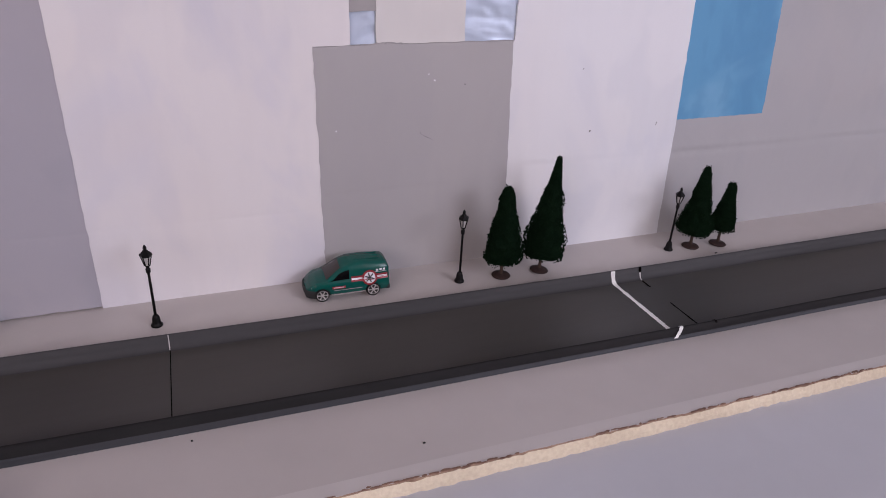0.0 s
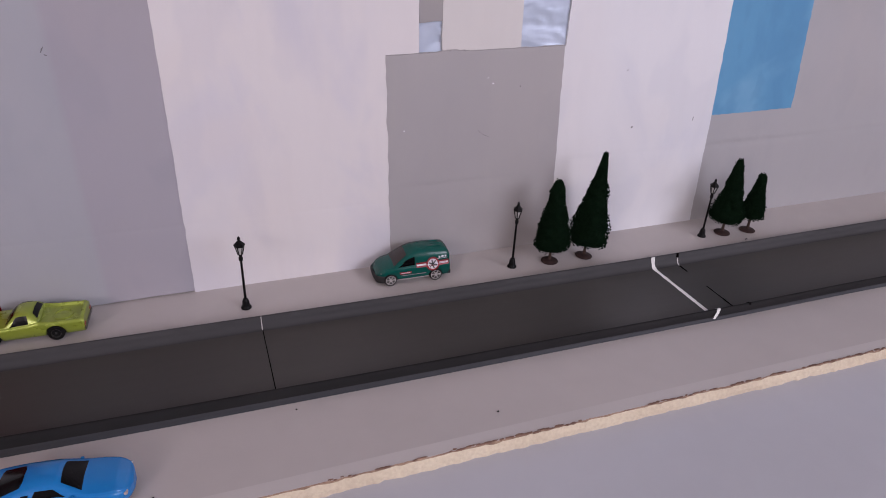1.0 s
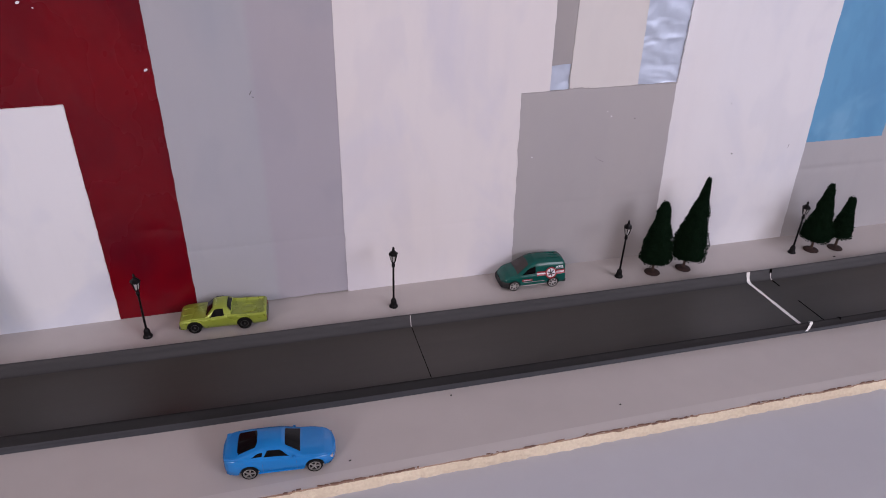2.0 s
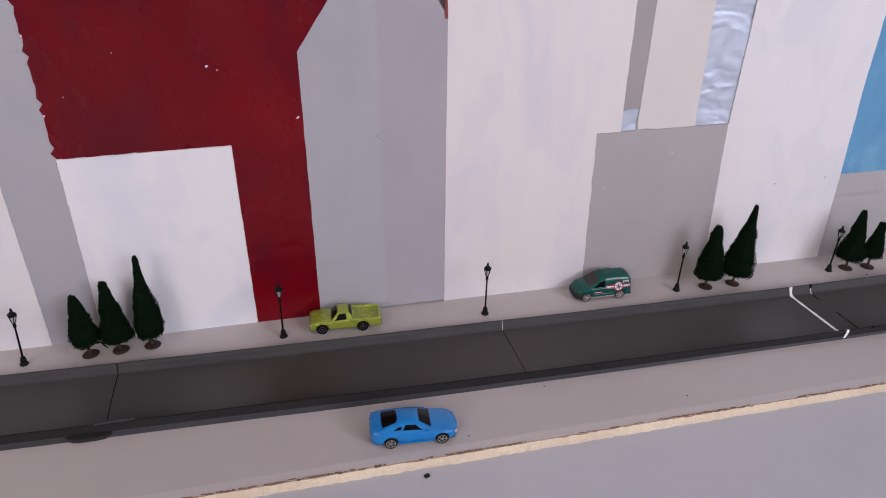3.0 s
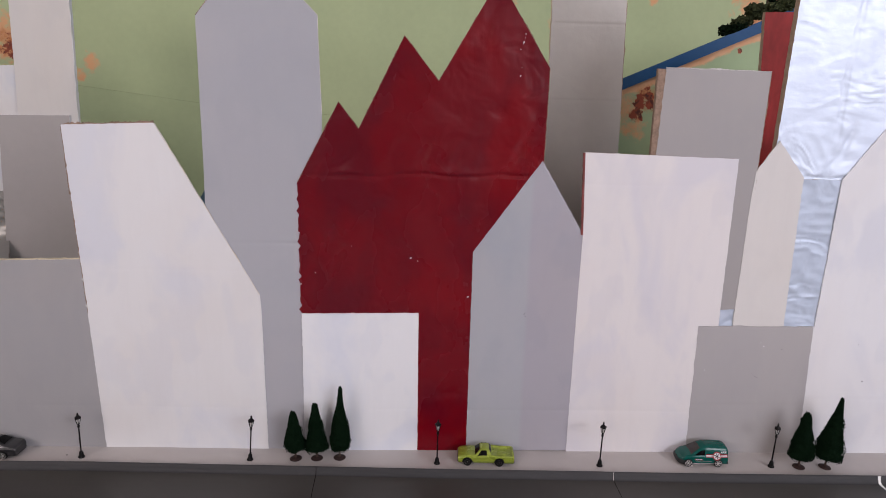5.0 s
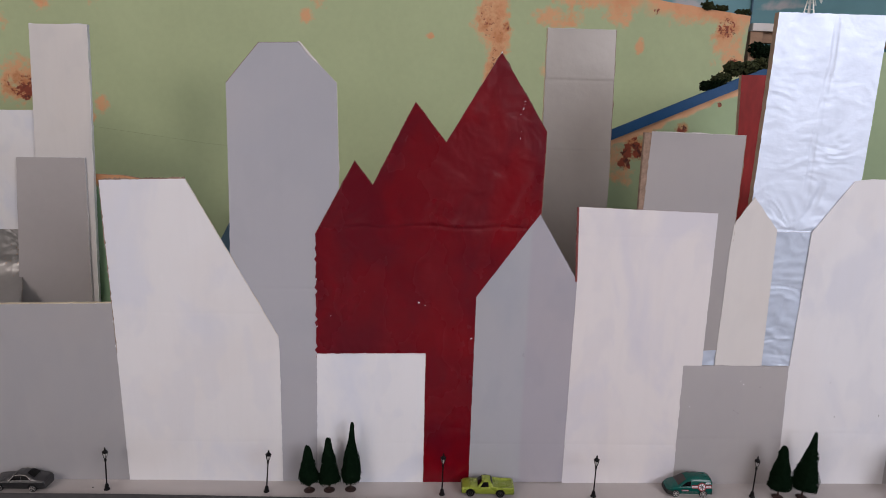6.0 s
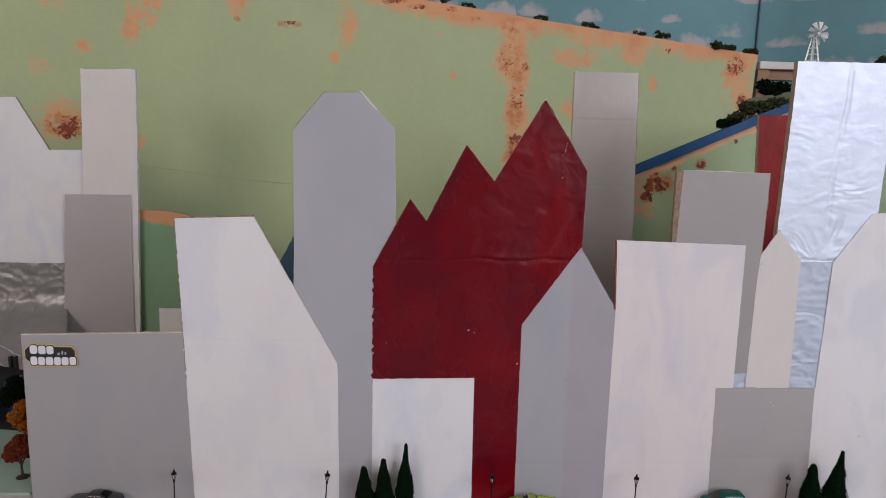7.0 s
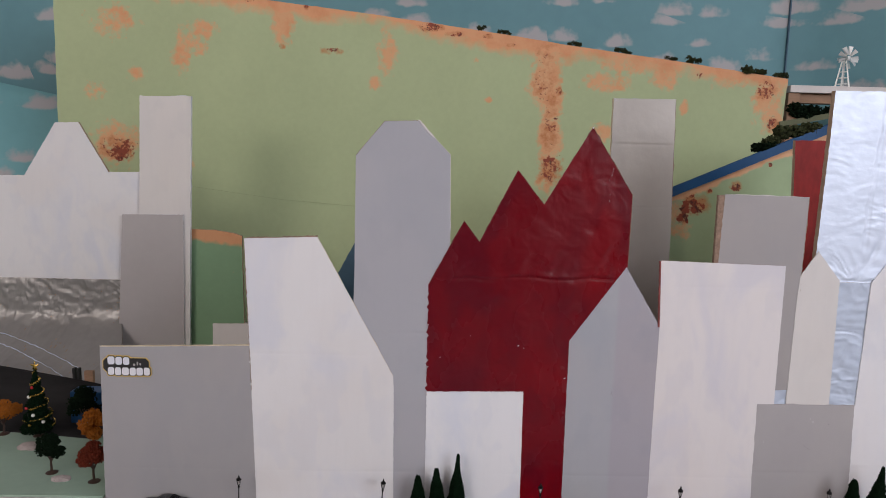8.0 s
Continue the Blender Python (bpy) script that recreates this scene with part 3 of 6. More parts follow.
def build_table():
    rng = random.Random(4)
    bm = bmesh.new()
    n = 1100
    xs = [-2.3 + 4.4 * i / n for i in range(n + 1)]
    rows = []
    for i, x in enumerate(xs):
        y0 = 0.2465 + 0.0006 * noise.noise((x * 9, 0, 3)) + 0.0003 * noise.noise((x * 70, 1, 3)) + rng.gauss(0, 0.0002)
        y1 = y0 - 0.0004 - max(0.0, 0.0014 * noise.noise((x * 23, 2, 3)) + 0.0012 * noise.noise((x * 110, 6, 3)) + rng.gauss(0, 0.0004))
        y2 = 0.2437 + 0.0008 * noise.noise((x * 30, 5, 3)) + rng.gauss(0, 0.0004)
        rows.append([bm.verts.new(p) for p in ((x, 2.2, 0), (x, 0.2562 + 0.0008 * noise.noise((x * 3, 7, 3)), 0), (x, y0, -0.0004), (x, y1, -0.0013), (x, (y1 + y2) / 2 - 0.001, -0.0048 + rng.gauss(0, 0.0003)), (x, y2, -0.009))])
    for a, b in zip(rows, rows[1:]):
        for k, mi in ((0, 0), (1, 3), (2, 1), (3, 2), (4, 2)):
            bm.faces.new((a[k], a[k + 1], b[k + 1], b[k])).material_index = mi
    bmesh.ops.recalc_face_normals(bm, faces=bm.faces[:])
    ob = link_mesh("floor", bm, [FLOOR, SCORCH, FOAMEDGE, FLOOR_RIM])
    if ob.data.polygons[0].normal.z < 0:
        ob.data.flip_normals()
    tagged(ob, "grey painted tabletop board with a rough cream foam edge", "tabletop", kind="structure")
    bm = box(bmesh.new(), -2.3, 2.1, -0.95, 2.2, -0.06, -0.009)
    tagged(link_mesh("ground", bm, LOWER), "pale blue-grey smooth lower table surface", "tabletop", kind="structure")
    bm = bmesh.new()
    for x in (-1.9, 1.7):
        for yy in (-0.8, 0.6, 2.0):
            box(bm, x - 0.04, x + 0.04, yy - 0.04, yy + 0.04, -0.9, -0.06, 0.004)
    tagged(link_mesh("trim", bm, WOOD), "wooden legs under the table", "table legs", kind="structure")
    bm = box(bmesh.new(), -2.3, -0.995, 0.506, 1.19, 0.0, 0.004)
    tagged(link_mesh("ground_mint", bm, MINT), "mint green painted baseboard under the model trees", "baseboard", kind="structure")


def build_room():
    def slab(name, label, *b):
        tagged(link_mesh(name, box(bmesh.new(), *b), PLASTER), label, "wall", kind="structure")

    slab("wall_west", "plain plaster wall", -3.65, -3.55, -4.6, 2.5, -0.9, 2.7)
    slab("wall_east", "plain plaster wall", 3.9, 4.0, -4.6, 2.5, -0.9, 2.7)
    slab("wall_south", "plain plaster wall", -3.55, 3.9, -4.6, -4.5, -0.9, 2.7)
    slab("wall_north", "plain plaster wall", -3.55, 3.9, 2.5, 2.6, -0.9, 2.7)
    slab("ceiling", "plain white ceiling", -3.65, 4.0, -4.6, 2.6, 2.7, 2.8)
    slab("floor_room", "plain room floor", -3.65, 4.0, -4.6, 2.6, -1.0, -0.9)
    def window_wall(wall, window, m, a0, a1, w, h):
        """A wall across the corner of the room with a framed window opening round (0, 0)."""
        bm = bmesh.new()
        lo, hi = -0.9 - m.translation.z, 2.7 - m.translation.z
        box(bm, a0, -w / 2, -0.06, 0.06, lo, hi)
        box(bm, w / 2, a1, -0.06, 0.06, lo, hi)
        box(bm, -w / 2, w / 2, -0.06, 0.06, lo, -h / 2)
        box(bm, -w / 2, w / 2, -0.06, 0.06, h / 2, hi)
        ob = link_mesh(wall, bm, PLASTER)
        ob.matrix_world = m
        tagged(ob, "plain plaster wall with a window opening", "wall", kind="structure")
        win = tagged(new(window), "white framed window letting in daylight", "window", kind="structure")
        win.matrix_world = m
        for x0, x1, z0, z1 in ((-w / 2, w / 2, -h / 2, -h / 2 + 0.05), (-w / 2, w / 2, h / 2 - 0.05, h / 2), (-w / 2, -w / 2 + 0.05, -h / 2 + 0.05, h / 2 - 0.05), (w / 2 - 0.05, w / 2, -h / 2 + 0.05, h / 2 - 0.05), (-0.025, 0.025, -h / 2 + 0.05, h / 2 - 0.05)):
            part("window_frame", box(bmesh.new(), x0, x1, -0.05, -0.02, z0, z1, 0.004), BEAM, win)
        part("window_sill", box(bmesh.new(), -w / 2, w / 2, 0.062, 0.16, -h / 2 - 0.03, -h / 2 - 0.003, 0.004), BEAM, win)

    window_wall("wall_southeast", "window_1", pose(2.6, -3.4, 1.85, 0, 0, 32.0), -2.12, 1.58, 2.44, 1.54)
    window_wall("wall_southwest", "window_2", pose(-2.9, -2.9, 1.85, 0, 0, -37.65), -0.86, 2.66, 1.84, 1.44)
    # sky print on the back wall, the lower sheet curling forward on one side
    bm = bmesh.new()
    cols = []
    for i in range(61):
        x = -2.6 + 5.05 * i / 60
        y = 2.32 + 0.02 * noise.noise((x * 1.3, 0, 0)) - 0.95 * max(0, x - 1.0)
        cols.append([bm.verts.new((x, y, -0.2)), bm.verts.new((x, y, 2.05))])
    for a, b in zip(cols, cols[1:]):
        bm.faces.new((a[0], b[0], b[1], a[1])).smooth = True
    tagged(link_mesh("backdrop", bm, SKY), "teal sky paper printed with small grey clouds", "sky backdrop", kind="structure")
    bm = bmesh.new()
    cols = []
    for i in range(31):
        x = -2.6 + 0.75 * i / 30
        y = 2.16 + 0.03 * noise.noise((x * 3, 0, 5))
        top = 0.91 - 0.19 * (x + 2.6)
        cols.append([bm.verts.new((x, y - 0.25, -0.2)), bm.verts.new((x, y + 0.01, top - 0.03)), bm.verts.new((x, y + 0.05, top))])
    for a, b in zip(cols, cols[1:]):
        for k in (0, 1):
            bm.faces.new((a[k], b[k], b[k + 1], a[k + 1])).smooth = True
    tagged(link_mesh("backdrop_lower", bm, SKY_LIT), "second overlapping sheet of cloud-printed sky paper", "sky backdrop", kind="structure")
    bm = box(bmesh.new(), 0.998, 1.002, 2.285, 2.30, 0.4, 2.0)
    tagged(link_mesh("trim_seam", bm, BLUEBOARD), "dark joint between two sheets of sky paper", "seam", kind="structure")


def build_track():
    """Flexible black track with raised lips, laid along the street."""
    prof = [(0, 1, -0.0004, 0.0), (0, 1, -0.0002, 0.0105), (0, 1, -0.0006, 0.0118), (0, 1, -0.0016, 0.0116), (0, 1, -0.0028, 0.0066), (0, 1, -0.0046, 0.0026), (0, 1, -0.0072, 0.0014),
            (1, 0, 0.0072, 0.0014), (1, 0, 0.0046, 0.0026), (1, 0, 0.0028, 0.006), (1, 0, 0.0012, 0.0098), (1, 0, 0.0, 0.0102), (1, 0, -0.0012, 0.0088), (1, 0, -0.0030, 0.0030), (1, 0, -0.0042, 0.0016), (1, 0, -0.0070, 0.0006), (1, 0, -0.0072, 0.0)]
    bm = bmesh.new()
    n = 300
    cols = []
    for i in range(n + 1):
        x = -2.0 + 3.9 * i / n
        w = 0.0007 * noise.noise((x * 7, 1, 1))
        # the outer flange, coloured as the track's contact shade, narrows towards one end
        slim = float(np.interp(x, [-0.25, 0.3], [1.0, 0.3]))
        cols.append([bm.verts.new((x, (near_edge(x) if a else far_edge(x)) + (dy * slim if dy < -0.002 and a else dy) + w, z)) for a, b, dy, z in prof])
    for a, b in zip(cols, cols[1:]):
        for k in range(len(prof) - 1):
            f = bm.faces.new((a[k], a[k + 1], b[k + 1], b[k]))
            # near lip gets a darker colour than the far lip
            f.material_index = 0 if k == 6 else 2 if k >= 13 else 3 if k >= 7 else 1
            f.smooth = True
    bmesh.ops.recalc_face_normals(bm, faces=bm.faces[:])
    ob = link_mesh("race_track", bm, [TRACK, TRACKSIDE, FLANGE_SHADE, LIPBLACK])
    if ob.data.polygons[6].normal.z < 0:
        ob.data.flip_normals()
    tagged(ob, "long black plastic toy track with raised rounded lips", "toy track")

    def strip(name, x_of, w, t0, t1, material, label, lift=0.00025, n=40):
        """A thin band across the track from the far lip (t=0) to the near lip (t=1)."""
        bm2 = bmesh.new()
        pr = prof[1:15]
        x_ = x_of(0.5)
        ys = [((near_edge(x_) if a else far_edge(x_)) + dy, z) for a, b, dy, z in pr]
        cum = [0]
        for p, q in zip(ys, ys[1:]):
            cum.append(cum[-1] + math.dist(p, q))
        rows = []
        rg = random.Random(int(w * 1e6))
        for i in range(n + 1):
            s = (t0 + (t1 - t0) * i / n) * cum[-1]
            yy, zz = np.interp(s, cum, [p[0] for p in ys]), np.interp(s, cum, [p[1] for p in ys])
            xx, ww = x_of(s / cum[-1]), w * rg.uniform(0.8, 1.15)
            q = s / cum[-1]
            yy += -0.0005 if q > 0.9 or q < 0.16 else 0.0005 if 0.82 < q else 0.0
            rows.append((bm2.verts.new((xx - ww / 2, yy, zz + lift)), bm2.verts.new((xx + ww / 2, yy, zz + lift))))
        for a, b in zip(rows, rows[1:]):
            bm2.faces.new((a[0], b[0], b[1], a[1]))
        part(name, bm2, material, ob, label)

    strip("start_line", lambda t: 0.3235 + 0.003 * t, 0.0036, 0.0, 0.815, LINEWHITE, "hand-painted white line")
    strip("start_line_end", lambda t: 0.3285 - 0.0085 * max(0, (t - 0.868) / 0.132) ** 1.7, 0.0034, 0.868, 0.985, LINEWHITE, "hand-painted white line over the lip")
    strip("joint", lambda t: -0.0348 + 0.0015 * t, 0.0007, 0.12, 0.81, GAP, "dark gap between track pieces")
    # joint_glint strips: highlights on the joints painted as pale bands
    strip("joint_glint", lambda t: -0.0348, 0.0007, 0.02, 0.12, LAMPGLASS, "painted pale glint at the upper end of the joint")
    strip("joint", lambda t: -0.430 + 0.005 * t * t, 0.0008, 0.02, 0.86, GAP, "dark curved gap between track pieces")
    strip("joint", lambda t: 0.351, 0.0028, 0.0, 0.06, GAP, "dark gap between track pieces")
    strip("joint_glint", lambda t: 0.351, 0.0012, 0.06, 0.13, LAMPGLASS, "painted pale glint at the upper end of the joint")
    strip("joint", lambda t: 0.351 + 0.001 * t, 0.0018, 0.13, 0.24, GAP, "dark gap between track pieces")
    strip("joint", lambda t: 0.351 + 0.002 * t, 0.0014, 0.48, 0.815, GAP, "dark gap between track pieces")
    strip("joint", lambda t: 0.3590, 0.0022, 0.84, 0.93, GAP, "dark notch in the lip")
    bm = bmesh.new()
    rng = random.Random(3)
    vs = []
    for k in range(22):
        a = 2 * math.pi * k / 22
        r = 1 + 0.22 * noise.noise((math.cos(a) * 2, math.sin(a) * 2, 4))
        vs.append((-0.4385 + 0.019 * r * math.cos(a), 0.3335 + 0.0050 * r * math.sin(a)))
    top = [bm.verts.new((x, y, 0.0036)) for x, y in vs]
    bot = [bm.verts.new((x, y, 0)) for x, y in vs]
    bm.faces.new(top)
    for k in range(22):
        bm.faces.new((bot[k], bot[(k + 1) % 22], top[(k + 1) % 22], top[k]))
    part("melted_joiner", bm, BLACK, ob, "black tab under the joint")
    bm = box(bmesh.new(), -0.434, -0.400, 0.3370, 0.3405, 0.0100, 0.0118, 0.0006)
    part("tape", bm, TRACKSIDE, ob, "grey scuffed tape on the lip")


build_table()
build_room()
build_track()

# ---- skyline: boards in front ----
L0, L1, L2 = 0.4899, 0.4904, 0.4909
CR = (0.064,)
slant_white = board("building_board", [(-0.734, 0), *[(-0.7395 - 0.0000325 * 5.2 * k + 0.0011 * math.sin(k * 2.7) * (1 + math.sin(k * 0.9)), 0.20 + 0.0052 * k) for k in range(44)], (-0.748, 0.448), (-0.632, 0.4525), (-0.510, 0.228), (-0.509, 0.205), (-0.507, 0)], L0, WHITE2, WHITE2, "white painted building board with a long slanted shoulder", creases=CR + (0.262,), seed=1, jag=0.0004, step=0.004)
small_white = board("building_board", [(-0.4555, 0), (-0.4555, 0.2025), (-0.2975, 0.2055), (-0.2965, 0)], L0, BRIGHT, BRIGHT, "small bright white painted square building board", creases=CR, seed=2, jag=0.0004, step=0.004)
board("building_board", [(-0.227, 0), (-0.2265, 0.292), (-0.1405, 0.415), (-0.080, 0.317), (-0.078, 0.0016), (-0.150, 0.0010), (-0.180, 0)], L0, LAVHOUSE, LAVHOUSE, "lavender-grey painted house-shaped board with a pitched top", creases=CR, seed=3, jag=0.0003)
tall_white = board("building_board", [(-0.0835, 0), (-0.0815, 0.320), (-0.0865, 0.427), (0.115, 0.4225), (0.1165, 0.185), (0.12, 0.18), (0.12, 0)], L0 - 0.0003, WHITE, REDEDGE, "tall white painted building board with a red-brown edge", creases=CR + (0.386,), seed=4, jag=0.0003)
bm = bmesh.new()
strip_l = [(-0.0826 - 0.0048 * k / 20 - 0.0016 - 0.0004 * math.sin(k * 2.3), 0.318 + 0.1085 * k / 20) for k in range(21)]
strip_r = [(-0.0812 - 0.0050 * k / 20, 0.318 + 0.1085 * k / 20) for k in range(21)]
fr = [[bm.verts.new((x, L0 - 0.0005 + 0.0007 * wob(x, z, 1.0) + dy, z)) for x, z in s_] for s_, dy in ((strip_l, 0.0018), (strip_l, 0.0), (strip_r, 0.0))]
for r0, r1 in zip(fr, fr[1:]):
    for k in range(20):
        bm.faces.new((r0[k], r1[k], r1[k + 1], r0[k + 1]))
part("painted_edge", bm, REDEDGE, tall_white, "red-brown worn edge")
low_grey = board("building_board", [(0.0900, 0), (0.0883, 0.1918), (0.2500, 0.193), (0.2545, 0)], L0 - 0.0006, PALE, PALE, "low square grey painted building board", creases=(0.075,), seed=5, jag=0.0006)
wide_grey = board("building_board", [(-0.983, 0), (-0.981, 0.2675), (-0.742, 0.274), (-0.72, 0.274), (-0.72, 0)], L1, COOLGREY, FOAMEDGE, "wide low grey painted building board with a cream edge", thick=0.008, creases=CR, seed=6, jag=0.0004)
red_board = board("building_board", [(-0.31, 0), (-0.31, 0.19), (-0.4555, 0.19), *[(-0.4562 + 0.0013 * math.sin(k * 2.4) * (1 + math.sin(k * 0.7)), 0.198 + 0.0052 * k) for k in range(35)], (-0.4568, 0.380), (-0.402, 0.484), (-0.377, 0.451), (-0.320, 0.565), (-0.2768, 0.512), (-0.206, 0.634), (-0.138, 0.530), (-0.139, 0.40), (-0.16, 0.34), (-0.20, 0.28), (-0.20, 0)], L1, RED, RED, "dark red glossy painted board with three jagged peaks", creases=(0.393,), seed=7, jag=0.0008, cell=0.0045, fold=0.0020,
                  ridges=((-0.30, 0.405, -0.285, 0.440, 0.0010, 0.006), (-0.186, 0.400, -0.162, 0.445, 0.0012, 0.006), (-0.160, 0.440, -0.150, 0.480, 0.0009, 0.005), (-0.345, 0.405, -0.330, 0.452, 0.0007, 0.007), (-0.262, 0.398, -0.245, 0.420, 0.0009, 0.005), (-0.41, 0.400, -0.375, 0.418, 0.0009, 0.005),
                          (-0.215, 0.47, -0.180, 0.475, 0.0006, 0.006), (-0.30, 0.500, -0.262, 0.480, 0.0006, 0.008), (-0.225, 0.560, -0.205, 0.600, 0.0006, 0.007), (-0.44, 0.206, -0.29, 0.208, 0.0004, 0.004), (-0.36, 0.33, -0.30, 0.35, 0.0004, 0.012), (-0.26, 0.34, -0.235, 0.30, 0.0004, 0.010)))
narrow_cream = board("building_board", [(0.136, 0.15), (0.1385, 0.370), (0.1405, 0.407), (0.166, 0.447), (0.205, 0.400), (0.209, 0.15)], L1, CREAM, CREAM, "narrow cream painted board with a pitched top", seed=8, jag=0.0004)
board("building_board", [(0.24, 0), (0.24, 0.18), (0.2520, 0.193), (0.2570, 0.398), (0.309, 0.473), (0.335, 0.477), (0.4215, 0.475), (0.4225, 0.232), (0.4255, 0.116), (0.4260, 0)], L1 - 0.0001, WHITE3, WHITE3, "wide white painted building board with sloped shoulder", creases=(0.085,), seed=9, jag=0.0004)
octagon = board("building_board", [(-0.585, 0), (-0.574, 0.40), (-0.573, 0.582), (-0.529, 0.635), (-0.476, 0.637), (-0.426, 0.586), (-0.423, 0.468), (-0.44, 0)], L2, LAV2, LAV2, "tall blue-grey painted tower board with chamfered top corners", creases=CR + (0.30,), seed=10, jag=0.0003)
board("building_board", [(0.40, 0), (0.40, 0.47), (1.9, 0.47), (1.9, 0)], L2, LAV, LAV, "long grey painted building board", creases=(0.085,), seed=11, jag=0.0002, fold=0.00045)
board("blue_paper", [(0.4220, 0.1165), (0.4200, 0.232), (0.415, 0.46), (0.512, 0.46), (0.5190, 0.232), (0.5262, 0.138), (0.5270, 0.1170)], L1 + 0.0001, BLUE, BLUE, "sky-blue painted paper panel on the grey board", thick=0.0012, jag=0.0005, wave=0.0004, step=0.003, seed=12, category="paper panel")
grey_tower = board("building_board", [(0.002, 0.2165), (0.008, 0.535), (0.143, 0.533), (0.142, 0.365), (0.141, 0.2155)], 0.49085, GREY, CARD, "grey painted tower board behind the white one", seed=13, jag=0.0008, thick=0.0004)
board("building_board", [(0.15, 0.397), (0.157, 0.415), (0.163, 0.43), (0.1680, 0.6985), (0.3215, 0.6995), (0.3205, 0.541), (0.318, 0.44), (0.318, 0.397)], 0.4913, FOIL, CARD, "tall board wrapped in crumpled silver foil", thick=0.011, wrinkle=0.0013, cell=0.0032, seed=14, jag=0.0005, creases=(0.398,), lean=0.0012, fold=0.0009,
      ridges=((0.252, 0.70, 0.246, 0.57, 0.0009, 0.0022), (0.246, 0.57, 0.239, 0.44, 0.0008, 0.0022), (0.250, 0.43, 0.262, 0.465, 0.0012, 0.004)))
board("building_board", [(0.09, 0), (0.09, 0.30), (0.144, 0.38), (0.15, 0.3975), (0.318, 0.3975), (0.318, 0)], 0.4914, FOIL_LOWER, CARD, "darker crumpled silver foil sheet below the seam", thick=0.011, wrinkle=0.0009, cell=0.0032, seed=31, jag=0.0005, lean=0.0012)
board("building_board", [(0.283, 0), (0.250, 0.630), (0.40, 0.632), (0.40, 0)], 0.75, RED2, CARD, "dark red painted board behind the foil tower", thick=0.009, seed=15, wave=0.001)

# ---- skyline: boards further back ----
foil_tower = board("building_board", [(-0.056, 0), (-0.062, 0.717), (0.075, 0.718), (0.083, 0.44), (0.09, 0)], 0.93, GREYFOIL, FOAMEDGE, "tall grey foil-paper tower board with creases", thick=0.012, seed=16, creases=(0.48, 0.62), cell=0.02, fold=0.0002)
white_tower = board("building_board", [(-1.256, 0), (-1.228, 0.72), (-1.094, 0.723), (-1.104, 0.40), (-1.115, 0.057), (-1.116, 0)], 1.255, CREAM, BRIGHT, "tall narrow white tower board", thick=0.012, seed=17, cell=0.03)
board("building_board", [(-1.311, 0), (-1.283, 0.408), (-1.120, 0.4105), (-1.128, 0.068), (-1.129, 0)], 1.249, PALEGREY, BRIGHT, "grey painted tower board fixed on the white tower", thick=0.005, seed=18, cell=0.03)
board("building_board", [(-1.9, 0.215), (-1.9, 0.503), (-1.549, 0.505), (-1.46, 0.647), (-1.398, 0.649), (-1.324, 0.519), (-1.235, 0.521), (-1.235, 0.225)], 1.268, WHITE2, CARD, "white painted board with a trapezoid gable", thick=0.008, seed=19, cell=0.03)
foil = board("foil_board", [(-1.9, 0), (-1.9, 0.226), (-1.235, 0.226), (-1.235, 0)], 1.2625, FOIL_DARK, CARD, "dull crumpled silver foil sheet curving out below the white gable board", thick=0.003, wrinkle=0.0028, cell=0.006, seed=20, category="foil board")
for v in foil.data.vertices:
    # the foot of the sheet is folded forward onto the base
    out = 14.0 * max(0.0, 0.14 - v.co.z) ** 2
    v.co.y -= out
    if v.co.z < 0.12:
        v.co.x = min(v.co.x, -1.297 + 0.45 * max(0.0, out - 0.0135))
# raised creases in the lighter foil colour, which paints their lit streaks
for shift in (0.0, 0.035):
    rg = random.Random(int(shift * 1000) + 5)
    pts = []
    for k in range(25):
        x = -1.62 + 0.27 * k / 24 + shift * 0.4
        z = 0.072 - 0.054 * k / 24 + shift * 0.35 + rg.gauss(0, 0.0005)
        pts.append((x, 1.2625 - 14.0 * max(0.0, 0.14 - z) ** 2 - 0.0015, z))
    part("crease", tube(bmesh.new(), pts, [rg.uniform(0.0006, 0.0016) for _ in pts], 5), FOIL, foil, "raised crease in the foil, coloured lighter as a lit streak", smooth=True)
board("building_board", [(-0.66, 0.30), (-0.575, 0.46), (-0.505, 0.46), (-0.505, 0), (-0.66, 0)], 0.70, BLUEBOARD, CARD, "slate-blue painted board with a slanted top", seed=21, cell=0.03)
board("building_board", [(-0.968, 0), (-0.967, 0.177), (-0.70, 0.182), (-0.70, 0)], 1.0, CREAM, CARD, "low cream painted board", seed=22, cell=0.03)

# ---- landscape panels ----
board("hill_panel", [(-1.70, 0), (-1.685, 1.12), (-1.0, 1.068), (-0.66, 1.034), (-0.307, 0.992), (0.004, 0.951), (0.384, 0.906), (0.719, 0.864), (0.712, 0.70), (0.66, 0.5), (0.66, 0)], 1.71, HILL, CARD, "large pale green hill panel with orange sponge-painted patches", thick=0.012, jag=0.001, wave=0.004, cell=0.05, seed=23, category="scenery panel", group="landscape scenery", step=0.02)
board("ramp_panel", [(-0.45, 0), (-0.45, 0.265), (0.098, 0.503), (0.309, 0.594), (0.444, 0.652), (0.60, 0.70), (1.6, 0.72), (1.6, 0)], 1.0, RAMP, CARD, "pale green sloped scenery panel with rust stains", thick=0.01, jag=0.0008, wave=0.002, cell=0.04, seed=24, category="scenery panel", group="landscape scenery", step=0.02)
